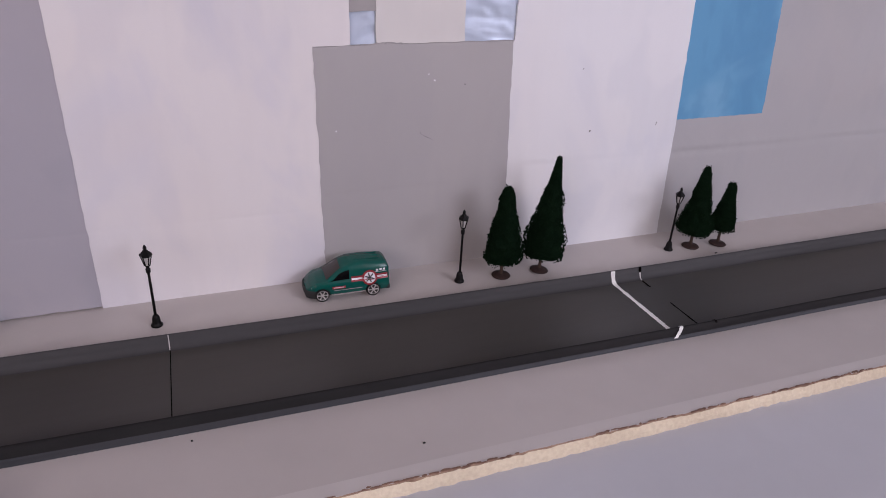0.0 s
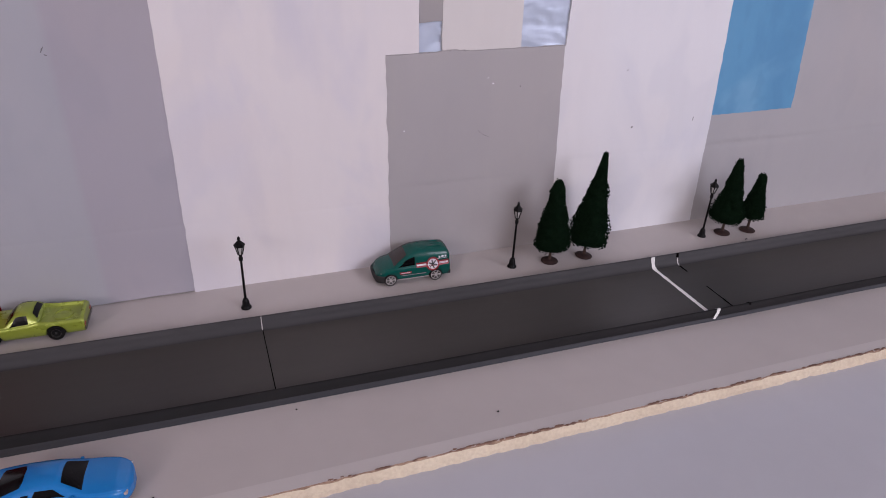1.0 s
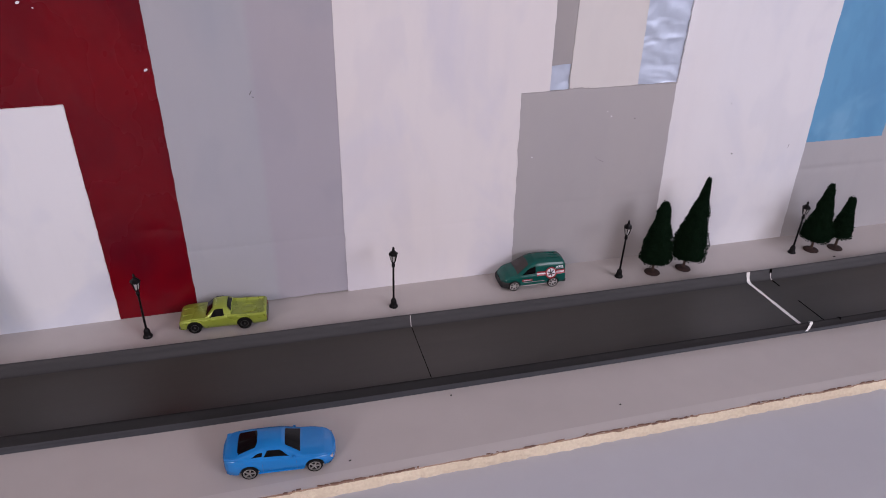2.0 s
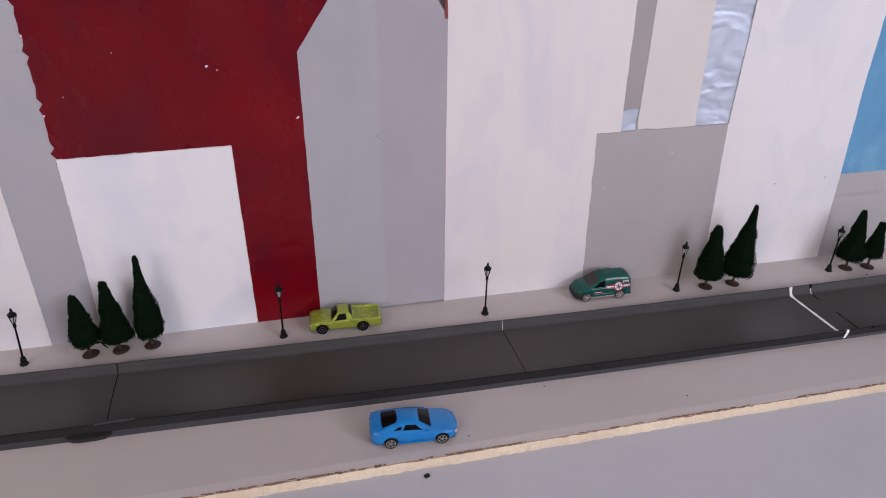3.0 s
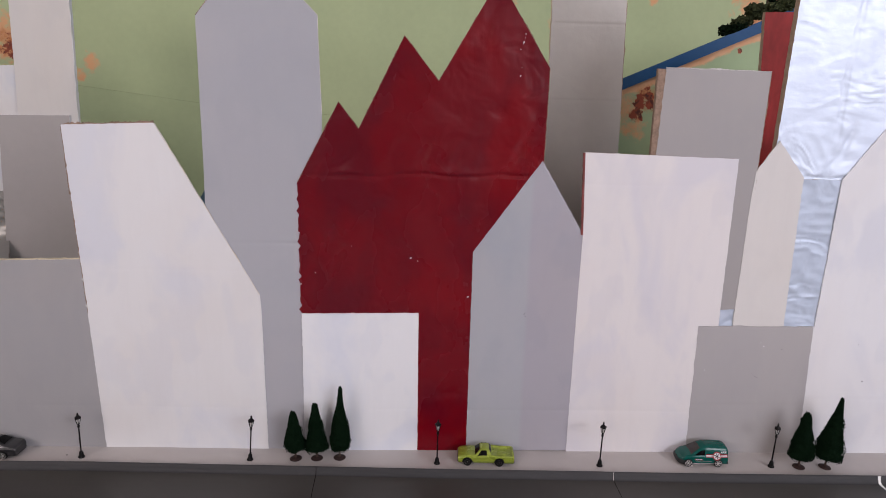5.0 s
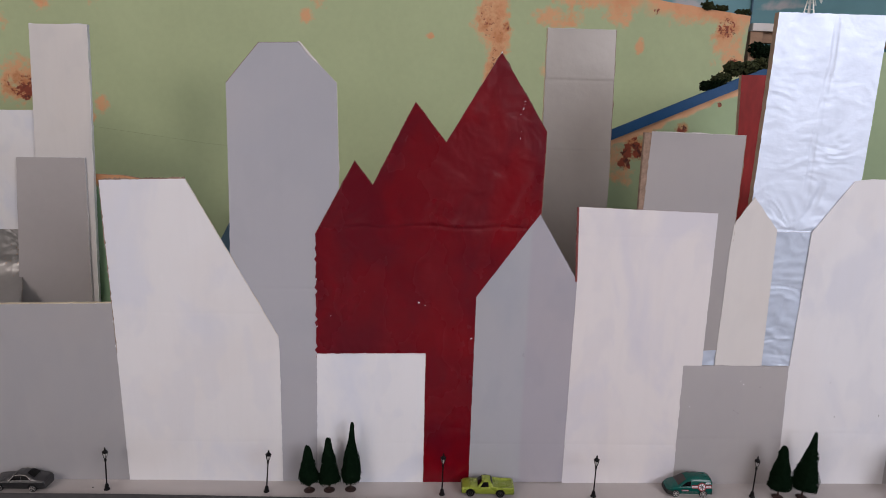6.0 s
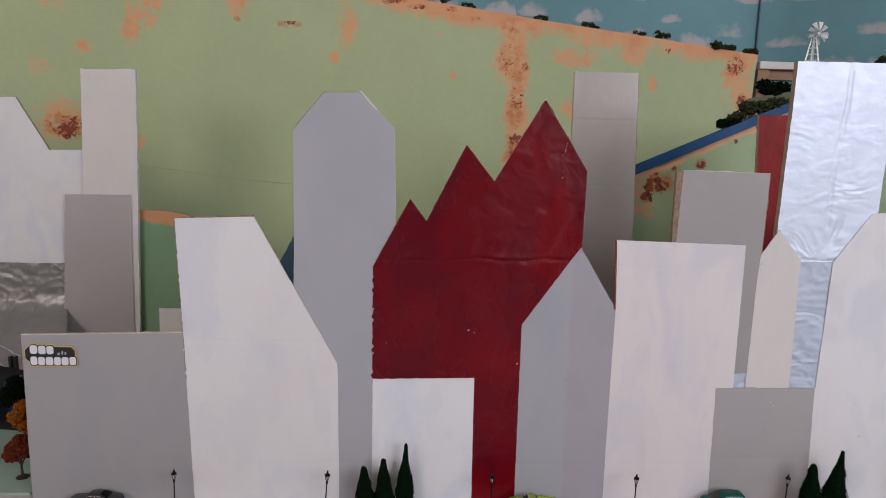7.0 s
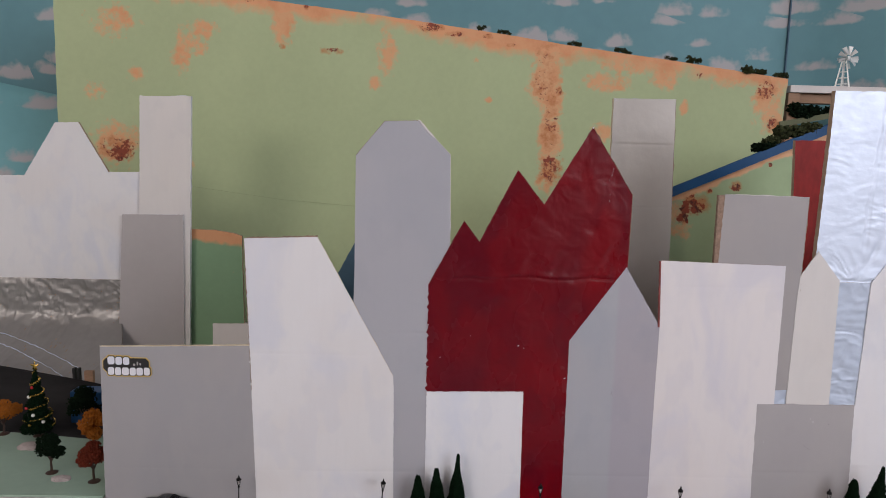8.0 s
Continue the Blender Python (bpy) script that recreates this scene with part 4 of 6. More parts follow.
board("low_panel", [(-1.333, 0), (-1.333, 0.370), (-1.048, 0.368), (-0.990, 0.359), (-0.972, 0.352), (-0.970, 0)], 1.275, LOWGREEN, CARD, "dark green scenery panel with an orange upper margin", thick=0.01, jag=0.0008, wave=0.002, cell=0.04, seed=25, category="scenery panel", group="landscape scenery", step=0.02)

bm = bmesh.new()
rows = []
for i in range(13):
    t = i / 12
    x, z = -0.478 + 0.026 * t, 0.6372 - 0.026 * max(0, t - 0.12) / 0.88
    lift = 0.0022 * math.sin(math.pi * t) ** 0.7
    rows.append([bm.verts.new((x - 0.0006, L2 - 0.0006, z - 0.0028 * math.sin(math.pi * t))), bm.verts.new((x, L2 - 0.0008 - lift * 0.5, z - 0.0006)), bm.verts.new((x + 0.0006, L2 + 0.0006 - lift, z + 0.0008))])
for a, b in zip(rows, rows[1:]):
    for k in (0, 1):
        bm.faces.new((a[k], b[k], b[k + 1], a[k + 1])).smooth = True
tagged(link_mesh("peeling_paper", bm, CREAM), "curled white paper peeling from the tower board corner", "peeling paper")

# the hill panel is made of two sheets; their joint is a fine sagging line
bm = tube(bmesh.new(), [(-1.45, 1.7050, 0.484), (-1.263, 1.7050, 0.463), (-0.954, 1.7050, 0.425), (-0.765, 1.7050, 0.412), (-0.55, 1.7050, 0.398)], [0.00035] * 5, 5)
tagged(link_mesh("trim_hill_joint", bm, HILLJOINT), "fine dark joint line across the green hill panel", "joint", kind="structure")


# ---- frayed paper and worn card along the cut edges ----
def torn_edge(parent, line, y, reach, material, label, seed, lean=0.0, dense=0.5):
    """A frayed fringe of card showing past the cut edge along a line of (x, z) points."""
    rng = random.Random(seed)
    bm = bmesh.new()
    prev = None
    for (x0, z0), (x1, z1) in zip(line, line[1:]):
        ln = math.dist((x0, z0), (x1, z1))
        nx, nz = -(z1 - z0) / ln, (x1 - x0) / ln
        steps = max(2, int(ln / 0.0018))
        for k in range(steps + 1):
            t = k / steps
            x, z = x0 + (x1 - x0) * t, z0 + (z1 - z0) * t
            burst = max(0.0, noise.noise((x * 34, z * 34, seed)) + dense - 0.35)
            o = reach * min(1.0, burst * 1.8) * rng.uniform(0.35, 1.0)
            yy = y + (0.0007 * wob(x, z, 1.0) + foot_bend(x, z)) * (1 if y < 0.493 else 0)
            a = bm.verts.new((x - nx * 0.0008, yy + 0.0002 + lean * z, z - nz * 0.0008))
            c = bm.verts.new((x + nx * o, yy - 0.0003 + rng.uniform(-0.0004, 0.0002) + lean * z, z + nz * o))
            if prev:
                bm.faces.new((prev[0], a, c, prev[1]))
            prev = (a, c)
        prev = None
    part("frayed_edge", bm, material, parent, label)


torn_edge(slant_white, [(-0.748, 0.448), (-0.632, 0.4525)], L0, 0.0034, TORN, "frayed brown card edge", 41, dense=0.8)
torn_edge(slant_white, [(-0.632, 0.4525), (-0.510, 0.228)], L0, 0.0013, FOAMEDGE, "frayed pale card edge", 42, dense=0.35)
torn_edge(slant_white, [(-0.7395, 0.20), (-0.748, 0.448)], L0, 0.0013, TORN, "frayed brown card edge", 43, dense=0.28)
torn_edge(octagon, [(-0.573, 0.582), (-0.529, 0.635), (-0.476, 0.637)], L2, 0.0010, TORN, "frayed card edge", 44, dense=0.3)
torn_edge(octagon, [(-0.476, 0.637), (-0.426, 0.586), (-0.423, 0.468)], L2, 0.0012, CREAM, "frayed white paper edge", 45, dense=0.45)
torn_edge(grey_tower, [(0.008, 0.535), (0.143, 0.533)], 0.49085, 0.0018, CREAM, "frayed white paper edge", 46, dense=0.4)
torn_edge(grey_tower, [(0.143, 0.533), (0.142, 0.365)], 0.49085, 0.0016, TORN, "frayed brown card edge", 47, dense=0.4)
torn_edge(foil_tower, [(-0.062, 0.717), (0.075, 0.718)], 0.93, 0.0035, BRIGHT, "torn white paper edge", 48, dense=0.35)
torn_edge(foil_tower, [(0.075, 0.718), (0.083, 0.44)], 0.93, 0.0030, TORN, "frayed brown card edge", 49, dense=0.25)
torn_edge(red_board, [(-0.206, 0.634), (-0.138, 0.530), (-0.139, 0.40)], L1, 0.0014, TORN, "frayed brown card edge", 50, dense=0.4)
torn_edge(red_board, [(-0.4568, 0.380), (-0.402, 0.484), (-0.377, 0.451), (-0.320, 0.565), (-0.2768, 0.512), (-0.206, 0.634)], L1, 0.0011, TORN, "frayed brown card edge", 51, dense=0.3)
torn_edge(low_grey, [(0.0883, 0.1918), (0.2500, 0.193)], L0 - 0.0006, 0.0022, PALE, "ragged grey paper edge", 52, dense=0.3)
torn_edge(small_white, [(-0.4555, 0.2025), (-0.2975, 0.2055), (-0.2965, 0.0)], L0, 0.0010, CREAM, "ragged white paper edge", 53, dense=0.5)
torn_edge(wide_grey, [(-0.981, 0.2675), (-0.742, 0.274)], L1, 0.0022, FOAMEDGE, "ragged cream card edge", 54, dense=0.8)
torn_edge(white_tower, [(-1.228, 0.72), (-1.094, 0.723), (-1.104, 0.40), (-1.115, 0.057)], 1.255, 0.0030, BRIGHT, "ragged white paper edge", 55, dense=0.45)
bm = bmesh.new()
box(bm, -0.0015, 0.0075, 0.4913, 0.4985, 0.2165, 0.533)
for v in bm.verts:
    if v.co.x < 0.003:
        v.co.x = -0.0015 if v.co.z > 0.4 else 0.0
    else:
        v.co.x = 0.0085 if v.co.z > 0.4 else 0.0025
part("card_side", bm, TORN, grey_tower, "brown side of the thick card")


def rail_between(name, a, b, w, h, material, label, category):
    """A shallow plastic track channel running between two points."""
    a, b = Vector(a), Vector(b)
    d = (b - a).normalized()
    side = Vector((0, 1, 0))
    up = d.cross(side) * -1
    if up.z < 0:
        up = -up
    prof = [(0, 0), (0, h), (w * 0.06, h), (w * 0.06, h * 0.35), (w * 0.94, h * 0.35), (w * 0.94, h), (w, h), (w, 0)]
    bm = bmesh.new()
    r0 = [bm.verts.new(a + side * p + up * q) for p, q in prof]
    r1 = [bm.verts.new(b + side * p + up * q) for p, q in prof]
    for k in range(8):
        j = (k + 1) % 8
        bm.faces.new((r0[k], r1[k], r1[j], r0[j]))
    bm.faces.new(r0[::-1])
    bm.faces.new(r1)
    bmesh.ops.recalc_face_normals(bm, faces=bm.faces[:])
    return tagged(link_mesh(name, bm, material), label, category)


rail_between("downhill_track", (-0.44, 0.988, 0.266), (0.75, 0.988, 0.7845), 0.014, 0.0197, RAIL, "blue plastic downhill track on the green ramp panel", "toy track")
rail_between("upper_track", (0.70, 1.70, 0.706), (1.25, 1.70, 0.811), 0.05, 0.018, OLIVE, "olive plastic track behind the blue one", "toy track")
bm = box(bmesh.new(), 0.735, 1.9, 1.72, 1.80, 0.822, 0.846, 0.002)
tagged(link_mesh("shelf_beam", bm, BEAM), "white painted horizontal shelf beam", "beam")
bm = box(bmesh.new(), 0.735, 0.775, 1.73, 1.77, 0.0, 0.822, 0.002)
tagged(link_mesh("shelf_post", bm, WOOD), "raw pine post under the shelf beam", "post")
bm = box(bmesh.new(), 0.775, 1.9, 1.75, 1.79, 0.79, 0.822, 0.002)
tagged(link_mesh("shelf_rail", bm, WOOD), "raw pine rail under the shelf beam", "beam")


# ---- street lamps ----
def street_lamp(m, tilt=0.0):
    ob = thing("street_lamp", m @ pose(0, 0, 0, 0, tilt, 0), "black model street lamp with a lantern head on the pavement", "street lamp", "street lamps along the track")
    part("base", revolve(bmesh.new(), [(0.0050, 0), (0.0050, 0.0012), (0.0041, 0.0020), (0.0035, 0.0036), (0.0032, 0.0070), (0.0024, 0.0090), (0.0014, 0.0100)], 14), IRON, ob, smooth=True)
    part("pole", revolve(bmesh.new(), [(0.00125, 0.0095), (0.00115, 0.03), (0.0011, 0.0465), (0.0019, 0.0470), (0.0020, 0.0500), (0.0013, 0.0506), (0.0018, 0.0522), (0.0024, 0.0528)], 10), IRON, ob, smooth=True)
    part("glass", revolve(bmesh.new(), [(0.0018, 0.0530), (0.0036, 0.0606)], 6), LAMPGLASS, ob, "pale lantern glass")
    bm = bmesh.new()
    for k in range(6):
        a = math.pi * k / 3
        c, s = math.cos(a), math.sin(a)
        tube(bm, [(0.0021 * c, 0.0021 * s, 0.0526), (0.0043 * c, 0.0043 * s, 0.0610)], [0.00055, 0.00055], 4)
    part("cage", bm, IRON, ob)
    part("cap", revolve(bmesh.new(), [(0.0047, 0.0604), (0.0053, 0.0616), (0.0048, 0.0628), (0.0034, 0.0636), (0.0020, 0.0652), (0.0012, 0.0658), (0.0016, 0.0668), (0.0013, 0.0682), (0.0004, 0.0696)], 6), IRON, ob)
    return ob


LAMP = street_lamp(pose(-0.044, 0.449, 0), 0.8)
LAMP.scale = (0.86, 0.86, 0.96)
for x, y, tilt in ((-0.756, 0.4635, 1.0), (-0.526, 0.4595, 4.0), (-0.269, 0.4525, 0.5), (0.1975, 0.449, 1.2), (0.414, 0.451, 1.2)):
    lamp = copy_thing(LAMP, pose(x, y, 0, 0, tilt, 0))
    lamp.scale = (0.86, 0.86, 0.92 if x > 0.3 else 0.96)


# ---- model trees ----
def conifer(x, y, h, r, seed, lean=0.0, blunt=0.0):
    rng = random.Random(seed)
    ob = thing("conifer", pose(x, y, 0, 0, lean, 0), "dark green flocked model conifer on a brown disc base", "model tree", "model conifers on the pavement")
    ring = [(0.0080, 0), (0.0084, 0.0006), (0.0077, 0.0014), (0.0045, 0.0022), (0.0018, 0.0026)]
    part("base_disc", revolve(bmesh.new(), ring, 20), SOIL, ob, "brown flocked disc", smooth=True)
    part("trunk", revolve(bmesh.new(), [(0.0018, 0.0015), (0.0014, 0.007), (0.0012, h * 0.5)], 8), BARK, ob)
    bm = bmesh.new()
    z0 = 0.0165
    knots = [rng.uniform(0.92, 1.08) for _ in range(9)]

    def rad(t, a=0.0):
        base = 1.05 * r * ((1 - (1 - 0.12 * blunt) * t) ** 0.88 * min(1.0, 0.86 + 2.0 * t) * (1 - 0.35 * t * t) + blunt * 0.20 * (1 - t ** 30))
        shape = float(np.interp(t, [k / 8 for k in range(9)], knots))
        lump = 1 + 0.24 * noise.noise((math.cos(a) * 1.5 + seed, math.sin(a) * 1.5, t * 5)) + 0.13 * noise.noise((math.cos(a) * 3.4 + seed, math.sin(a) * 3.4, t * 15)) + 0.10 * noise.noise((math.cos(a) * 9, math.sin(a) * 9 + seed, t * 40))
        return max(base * shape, (0.0021 + 0.0012 * blunt) if t < 0.97 else 0.0012 + 0.0014 * blunt) * lump

    rings = []
    for i in range(25):
        t = i / 24
        rings.append([bm.verts.new((0.92 * rad(t, 2 * math.pi * k / 18) * math.cos(2 * math.pi * k / 18), 0.92 * rad(t, 2 * math.pi * k / 18) * math.sin(2 * math.pi * k / 18), z0 + (h - z0) * t)) for k in range(18)])
    for a, b in zip(rings, rings[1:]):
        for k in range(18):
            bm.faces.new((a[k], a[(k + 1) % 18], b[(k + 1) % 18], b[k]))
    bm.faces.new(rings[0][::-1])
    bm.faces.new(rings[-1])
    for i in range(int(4400 * h / 0.1)):
        t = rng.random() ** 1.2
        a = rng.uniform(0, 2 * math.pi)
        stray = rng.random() < 0.02
        rr = max(0.0003, rad(t, a) + rng.gauss(0, 0.00025) + (rng.uniform(0.0003, 0.0010) if stray else 0.0))
        c = (rr * math.cos(a), rr * math.sin(a), z0 + (h - z0) * t + rng.gauss(0, 0.0008) - (rng.uniform(0, 0.0008) if t < 0.04 else 0))
        clump(bm, c, rng.uniform(0.0004, 0.0010), rng)
    part("crown", bm, NEEDLE, ob)


for x, y, h, r, seed, lean, blunt in ((-0.464, 0.4625, 0.0705, 0.0118, 1, -2, 0.9), (-0.435, 0.4635, 0.0825, 0.0128, 2, -1, 0.7), (-0.404, 0.4655, 0.1065, 0.0155, 3, 1, 0.0),
                                      (0.2365, 0.4485, 0.0825, 0.0145, 4, 0.5, 0.8), (0.2735, 0.4485, 0.105, 0.0175, 5, 4.5, 0.15), (0.440, 0.4515, 0.081, 0.0150, 6, 1, 0.4), (0.4705, 0.4490, 0.063, 0.0100, 7, 2, 0.9)):
    conifer(x, y, h, r, seed, lean, blunt)


def leafy_tree(x, y, z, h, r, leaf, seed, label, lumps=5):
    rng = random.Random(seed)
    ob = thing("leafy_tree", pose(x, y, z, 0, 0, rng.uniform(0, 360)), label, "model tree", "model trees behind the street")
    part("base", revolve(bmesh.new(), [(0.010, 0), (0.0105, 0.001), (0.006, 0.003), (0.002, 0.0045)], 12), BARK, ob)
    bm = bmesh.new()
    tube(bm, [(0, 0, 0.002), (0.0008, 0, h * 0.25), (0, 0.001, h * 0.5), (0.001, 0, h * 0.75)], [0.0024, 0.0019, 0.0014, 0.0006], 7)
    cs = []
    for k in range(lumps):
        a = 2 * math.pi * k / lumps + rng.uniform(-0.4, 0.4)
        zz = h * rng.uniform(0.45, 0.82)
        rr = r * rng.uniform(0.45, 0.75)
        cs.append((rr * math.cos(a), rr * math.sin(a), zz))
        tube(bm, [(0, 0, h * 0.3), (rr * 0.5 * math.cos(a), rr * 0.5 * math.sin(a), (zz + h * 0.3) / 2), cs[-1]], [0.0012, 0.0009, 0.0004], 5)
    cs.append((0, 0, h * 0.88))
    part("trunk", bm, BARK, ob)
    bm = bmesh.new()
    for c in cs:
        for i in range(260):
            d = Vector((rng.gauss(0, 1), rng.gauss(0, 1), rng.gauss(0, 1))).normalized() * r * 0.55 * rng.uniform(0.5, 1.05)
            clump(bm, (c[0] + d.x, c[1] + d.y, c[2] + d.z * 0.8), rng.uniform(0.0013, 0.0028), rng)
    part("crown", bm, leaf, ob)


GZ = 0.004
leafy_tree(-1.124, 0.586, GZ, 0.072, 0.024, LEAF_DARK, 11, "blackish-green flocked model tree on the mint baseboard")
leafy_tree(-1.034, 0.556, GZ, 0.072, 0.024, LEAF_RUST, 12, "rust-red flocked model tree on the mint baseboard")
leafy_tree(-1.085, 0.66, GZ, 0.090, 0.026, LEAF_ORANGE, 13, "orange flocked model tree on the mint baseboard")
leafy_tree(-1.310, 0.748, GZ, 0.068, 0.028, LEAF_ORANGE, 14, "orange-brown flocked model tree on the mint baseboard")
leafy_tree(-1.145, 0.745, GZ, 0.105, 0.030, LEAF_DARK, 15, "tall blackish flocked model tree beside a blue box", 7)


def rock(x, y, z, rx, ry, rz, seed):
    bm = bmesh.new()
    bmesh.ops.create_icosphere(bm, subdivisions=3, radius=1)
    for v in bm.verts:
        k = 1 + 0.25 * noise.noise(v.co * 1.7 + Vector((seed, 0, 0))) + 0.1 * noise.noise(v.co * 5)
        v.co = Vector((v.co.x * rx * k, v.co.y * ry * k, max(0.0, v.co.z * k + 0.15) * rz))
    ob = link_mesh("rock", bm, STONE)
    ob.location = (x, y, z)
    tagged(ob, "flat pinkish-grey rock on the mint baseboard", "rock", "rocks on the baseboard")


for a in ((-1.095, 0.561, GZ, 0.017, 0.010, 0.006, 1), (-1.222, 0.688, GZ, 0.024, 0.016, 0.008, 2), (-1.175, 0.80, GZ, 0.020, 0.012, 0.007, 3)):
    rock(*a)


def christmas_tree(x, y, z):
    rng = random.Random(77)
    h, r = 0.146, 0.031
    ob = thing("christmas_tree", pose(x, y, z), "small dark green bottle-brush tree with gold tinsel and baubles", "christmas tree")
    part("trunk", revolve(bmesh.new(), [(0.010, 0), (0.010, 0.002), (0.0028, 0.004), (0.0024, 0.03)], 10), BARK, ob)
    bm = bmesh.new()

    def rad(t):
        return r * (1 - t) ** 0.9 * (0.88 + 0.12 * math.sin(t * 34))

    revolve(bm, [(max(0.0005, 0.72 * rad(k / 14)), 0.014 + (h - 0.02) * k / 14) for k in range(15)], 14)
    for i in range(1900):
        t = rng.random() ** 1.4
        a = rng.uniform(0, 2 * math.pi)
        rr = rad(t) * rng.uniform(0.65, 1.08)
        clump(bm, (rr * math.cos(a), rr * math.sin(a), 0.014 + (h - 0.02) * t), rng.uniform(0.0013, 0.0030), rng)
    part("crown", bm, NEEDLE, ob)
    bm = bmesh.new()
    for i in range(420):
        t = i / 420
        a = t * 2 * math.pi * 5 + rng.gauss(0, 0.05)
        rr = rad(t) * 1.08 + rng.gauss(0, 0.0008)
        clump(bm, (rr * math.cos(a), rr * math.sin(a), 0.022 + (h - 0.026) * t + rng.gauss(0, 0.0008)), rng.uniform(0.0009, 0.0018), rng)
    part("tinsel", bm, GOLD, ob, "gold tinsel garland")
    bm = bmesh.new()
    for k in range(5):
        a = math.pi / 2 + k * 2 * math.pi / 5
        tube(bm, [(0, 0, h), (0.006 * math.cos(a), 0, h + 0.006 * math.sin(a)), (0.010 * math.cos(a), 0, h + 0.010 * math.sin(a))], [0.0022, 0.0014, 0.0003], 5)
    part("star", bm, GOLD, ob, "gold star topper")
    for t, a, m_ in ((0.70, -1.9, BAUBLE_RED), (0.28, -1.4, BAUBLE_WHITE), (0.55, -2.3, BAUBLE_WHITE), (0.38, -2.2, BAUBLE_RED), (0.12, -1.7, GOLD), (0.15, -0.6, BAUBLE_WHITE)):
        bm = bmesh.new()
        bmesh.ops.create_icosphere(bm, subdivisions=2, radius=0.0034)
        b = part("bauble", bm, m_, ob, smooth=True)
        rr = rad(t) * 1.05
        b.location = (rr * math.cos(a), rr * math.sin(a), 0.016 + (h - 0.02) * t)


christmas_tree(-1.237, 0.742, GZ)

# dark banked track and blue box behind the trees
bm = bmesh.new()
cols = []
for i in range(41):
    t = i / 40
    x = -1.75 + 0.64 * t
    y = 0.885 - 0.05 * t + 0.02 * math.sin(t * 3)
    top = 0.128 - 0.076 * t
    cols.append([bm.verts.new(p) for p in ((x, y - 0.110, 0.0042), (x, y - 0.106, 0.0070), (x, y - 0.03, 0.0075), (x, y, 0.014), (x, y + 0.014, top * 0.55), (x, y + 0.034, top), (x, y + 0.040, top + 0.002), (x, y + 0.042, 0.004))])
for a, b in zip(cols, cols[1:]):
    for k in range(7):
        bm.faces.new((a[k], b[k], b[k + 1], a[k + 1])).smooth = 0 < k < 5
tagged(link_mesh("banked_track", bm, LIPBLACK), "curved black banked track wall behind the model trees", "toy track")
bm = box(bmesh.new(), -1.203, -1.05, 0.80, 0.84, 0.0072, 0.076, 0.003)
tagged(link_mesh("blue_box", bm, RAIL), "small blue plastic box behind the model trees", "box")
# added block that imitates a faint orange reflection by its colour
bm = box(bmesh.new(), -1.226, -1.206, 0.905, 0.915, 0.004, 0.086, 0.002)
tagged(link_mesh("orange_reflection", bm, WOOD), "small brown block standing in for a faint orange reflection", "post")
for x in (-1.252, -1.242):
    bm = box(bmesh.new(), x, x + 0.006, 0.905, 0.915, 0.004, 0.092, 0.001)
    tagged(link_mesh("dark_post", bm, BLACK), "small black upright block behind the model trees", "post", "dark posts behind the trees")


# ---- bushes on the hills ----
def bush(x, y, z, r, seed, leaf=LEAF_OLIVE, n=150, flat=0.7):
    rng = random.Random(seed)
    bm = bmesh.new()
    lobes = [(rng.gauss(0, r * 0.55), rng.gauss(0, r * 0.25), abs(rng.gauss(0, r * 0.25))) for _ in range(4)]
    for i in range(n):
        c = rng.choice(lobes)
        d = Vector((rng.gauss(0, 1), rng.gauss(0, 1), rng.gauss(0, 1))).normalized() * r * 0.6 * rng.random() ** 0.4
        clump(bm, (c[0] + d.x, c[1] + d.y, max(-0.004, c[2] + d.z * flat)), r * rng.uniform(0.10, 0.22), rng)
    ob = link_mesh("bush", bm, leaf)
    ob.location = (x, y, z)
    tagged(ob, "dark olive foam bush on the scenery", "model bush", "bushes on the hill")


def hill_top(x):
    return float(np.interp(x, [-1.0, -0.66, -0.307, 0.004, 0.384, 0.719], [1.068, 1.034, 0.992, 0.951, 0.906, 0.864]))


for x, r, s in ((-0.307, 0.014, 1), (-0.235, 0.016, 2), (-0.21, 0.009, 9), (0.004, 0.018, 3), (0.150, 0.018, 4), (0.185, 0.010, 10), (0.330, 0.015, 5), (0.385, 0.022, 6), (0.590, 0.030, 7), (0.63, 0.020, 11), (0.690, 0.022, 8)):
    bush(x, 1.716, hill_top(x) + 0.004, r, 100 + s)
for x, r, s, lf in ((0.318, 0.026, 131, LEAF_DARK), (0.347, 0.024, 133, LEAF_OLIVE), (0.377, 0.034, 132, LEAF_OLIVE), (0.408, 0.030, 137, LEAF_OLIVE)):
    bush(x, 1.010, 0.503 + (x - 0.103) * 0.4357 + 0.020, r, s, lf, 240)
for x, r, s in ((0.775, 0.042, 134), (0.825, 0.034, 136), (0.88, 0.026, 138)):
    bush(x, 1.728, 0.735 + (x - 0.734) * 0.19, r, s, LEAF_DARK, 320, 0.9)
bush(1.20, 1.76, 0.846, 0.05, 135, LEAF_OLIVE, 260)


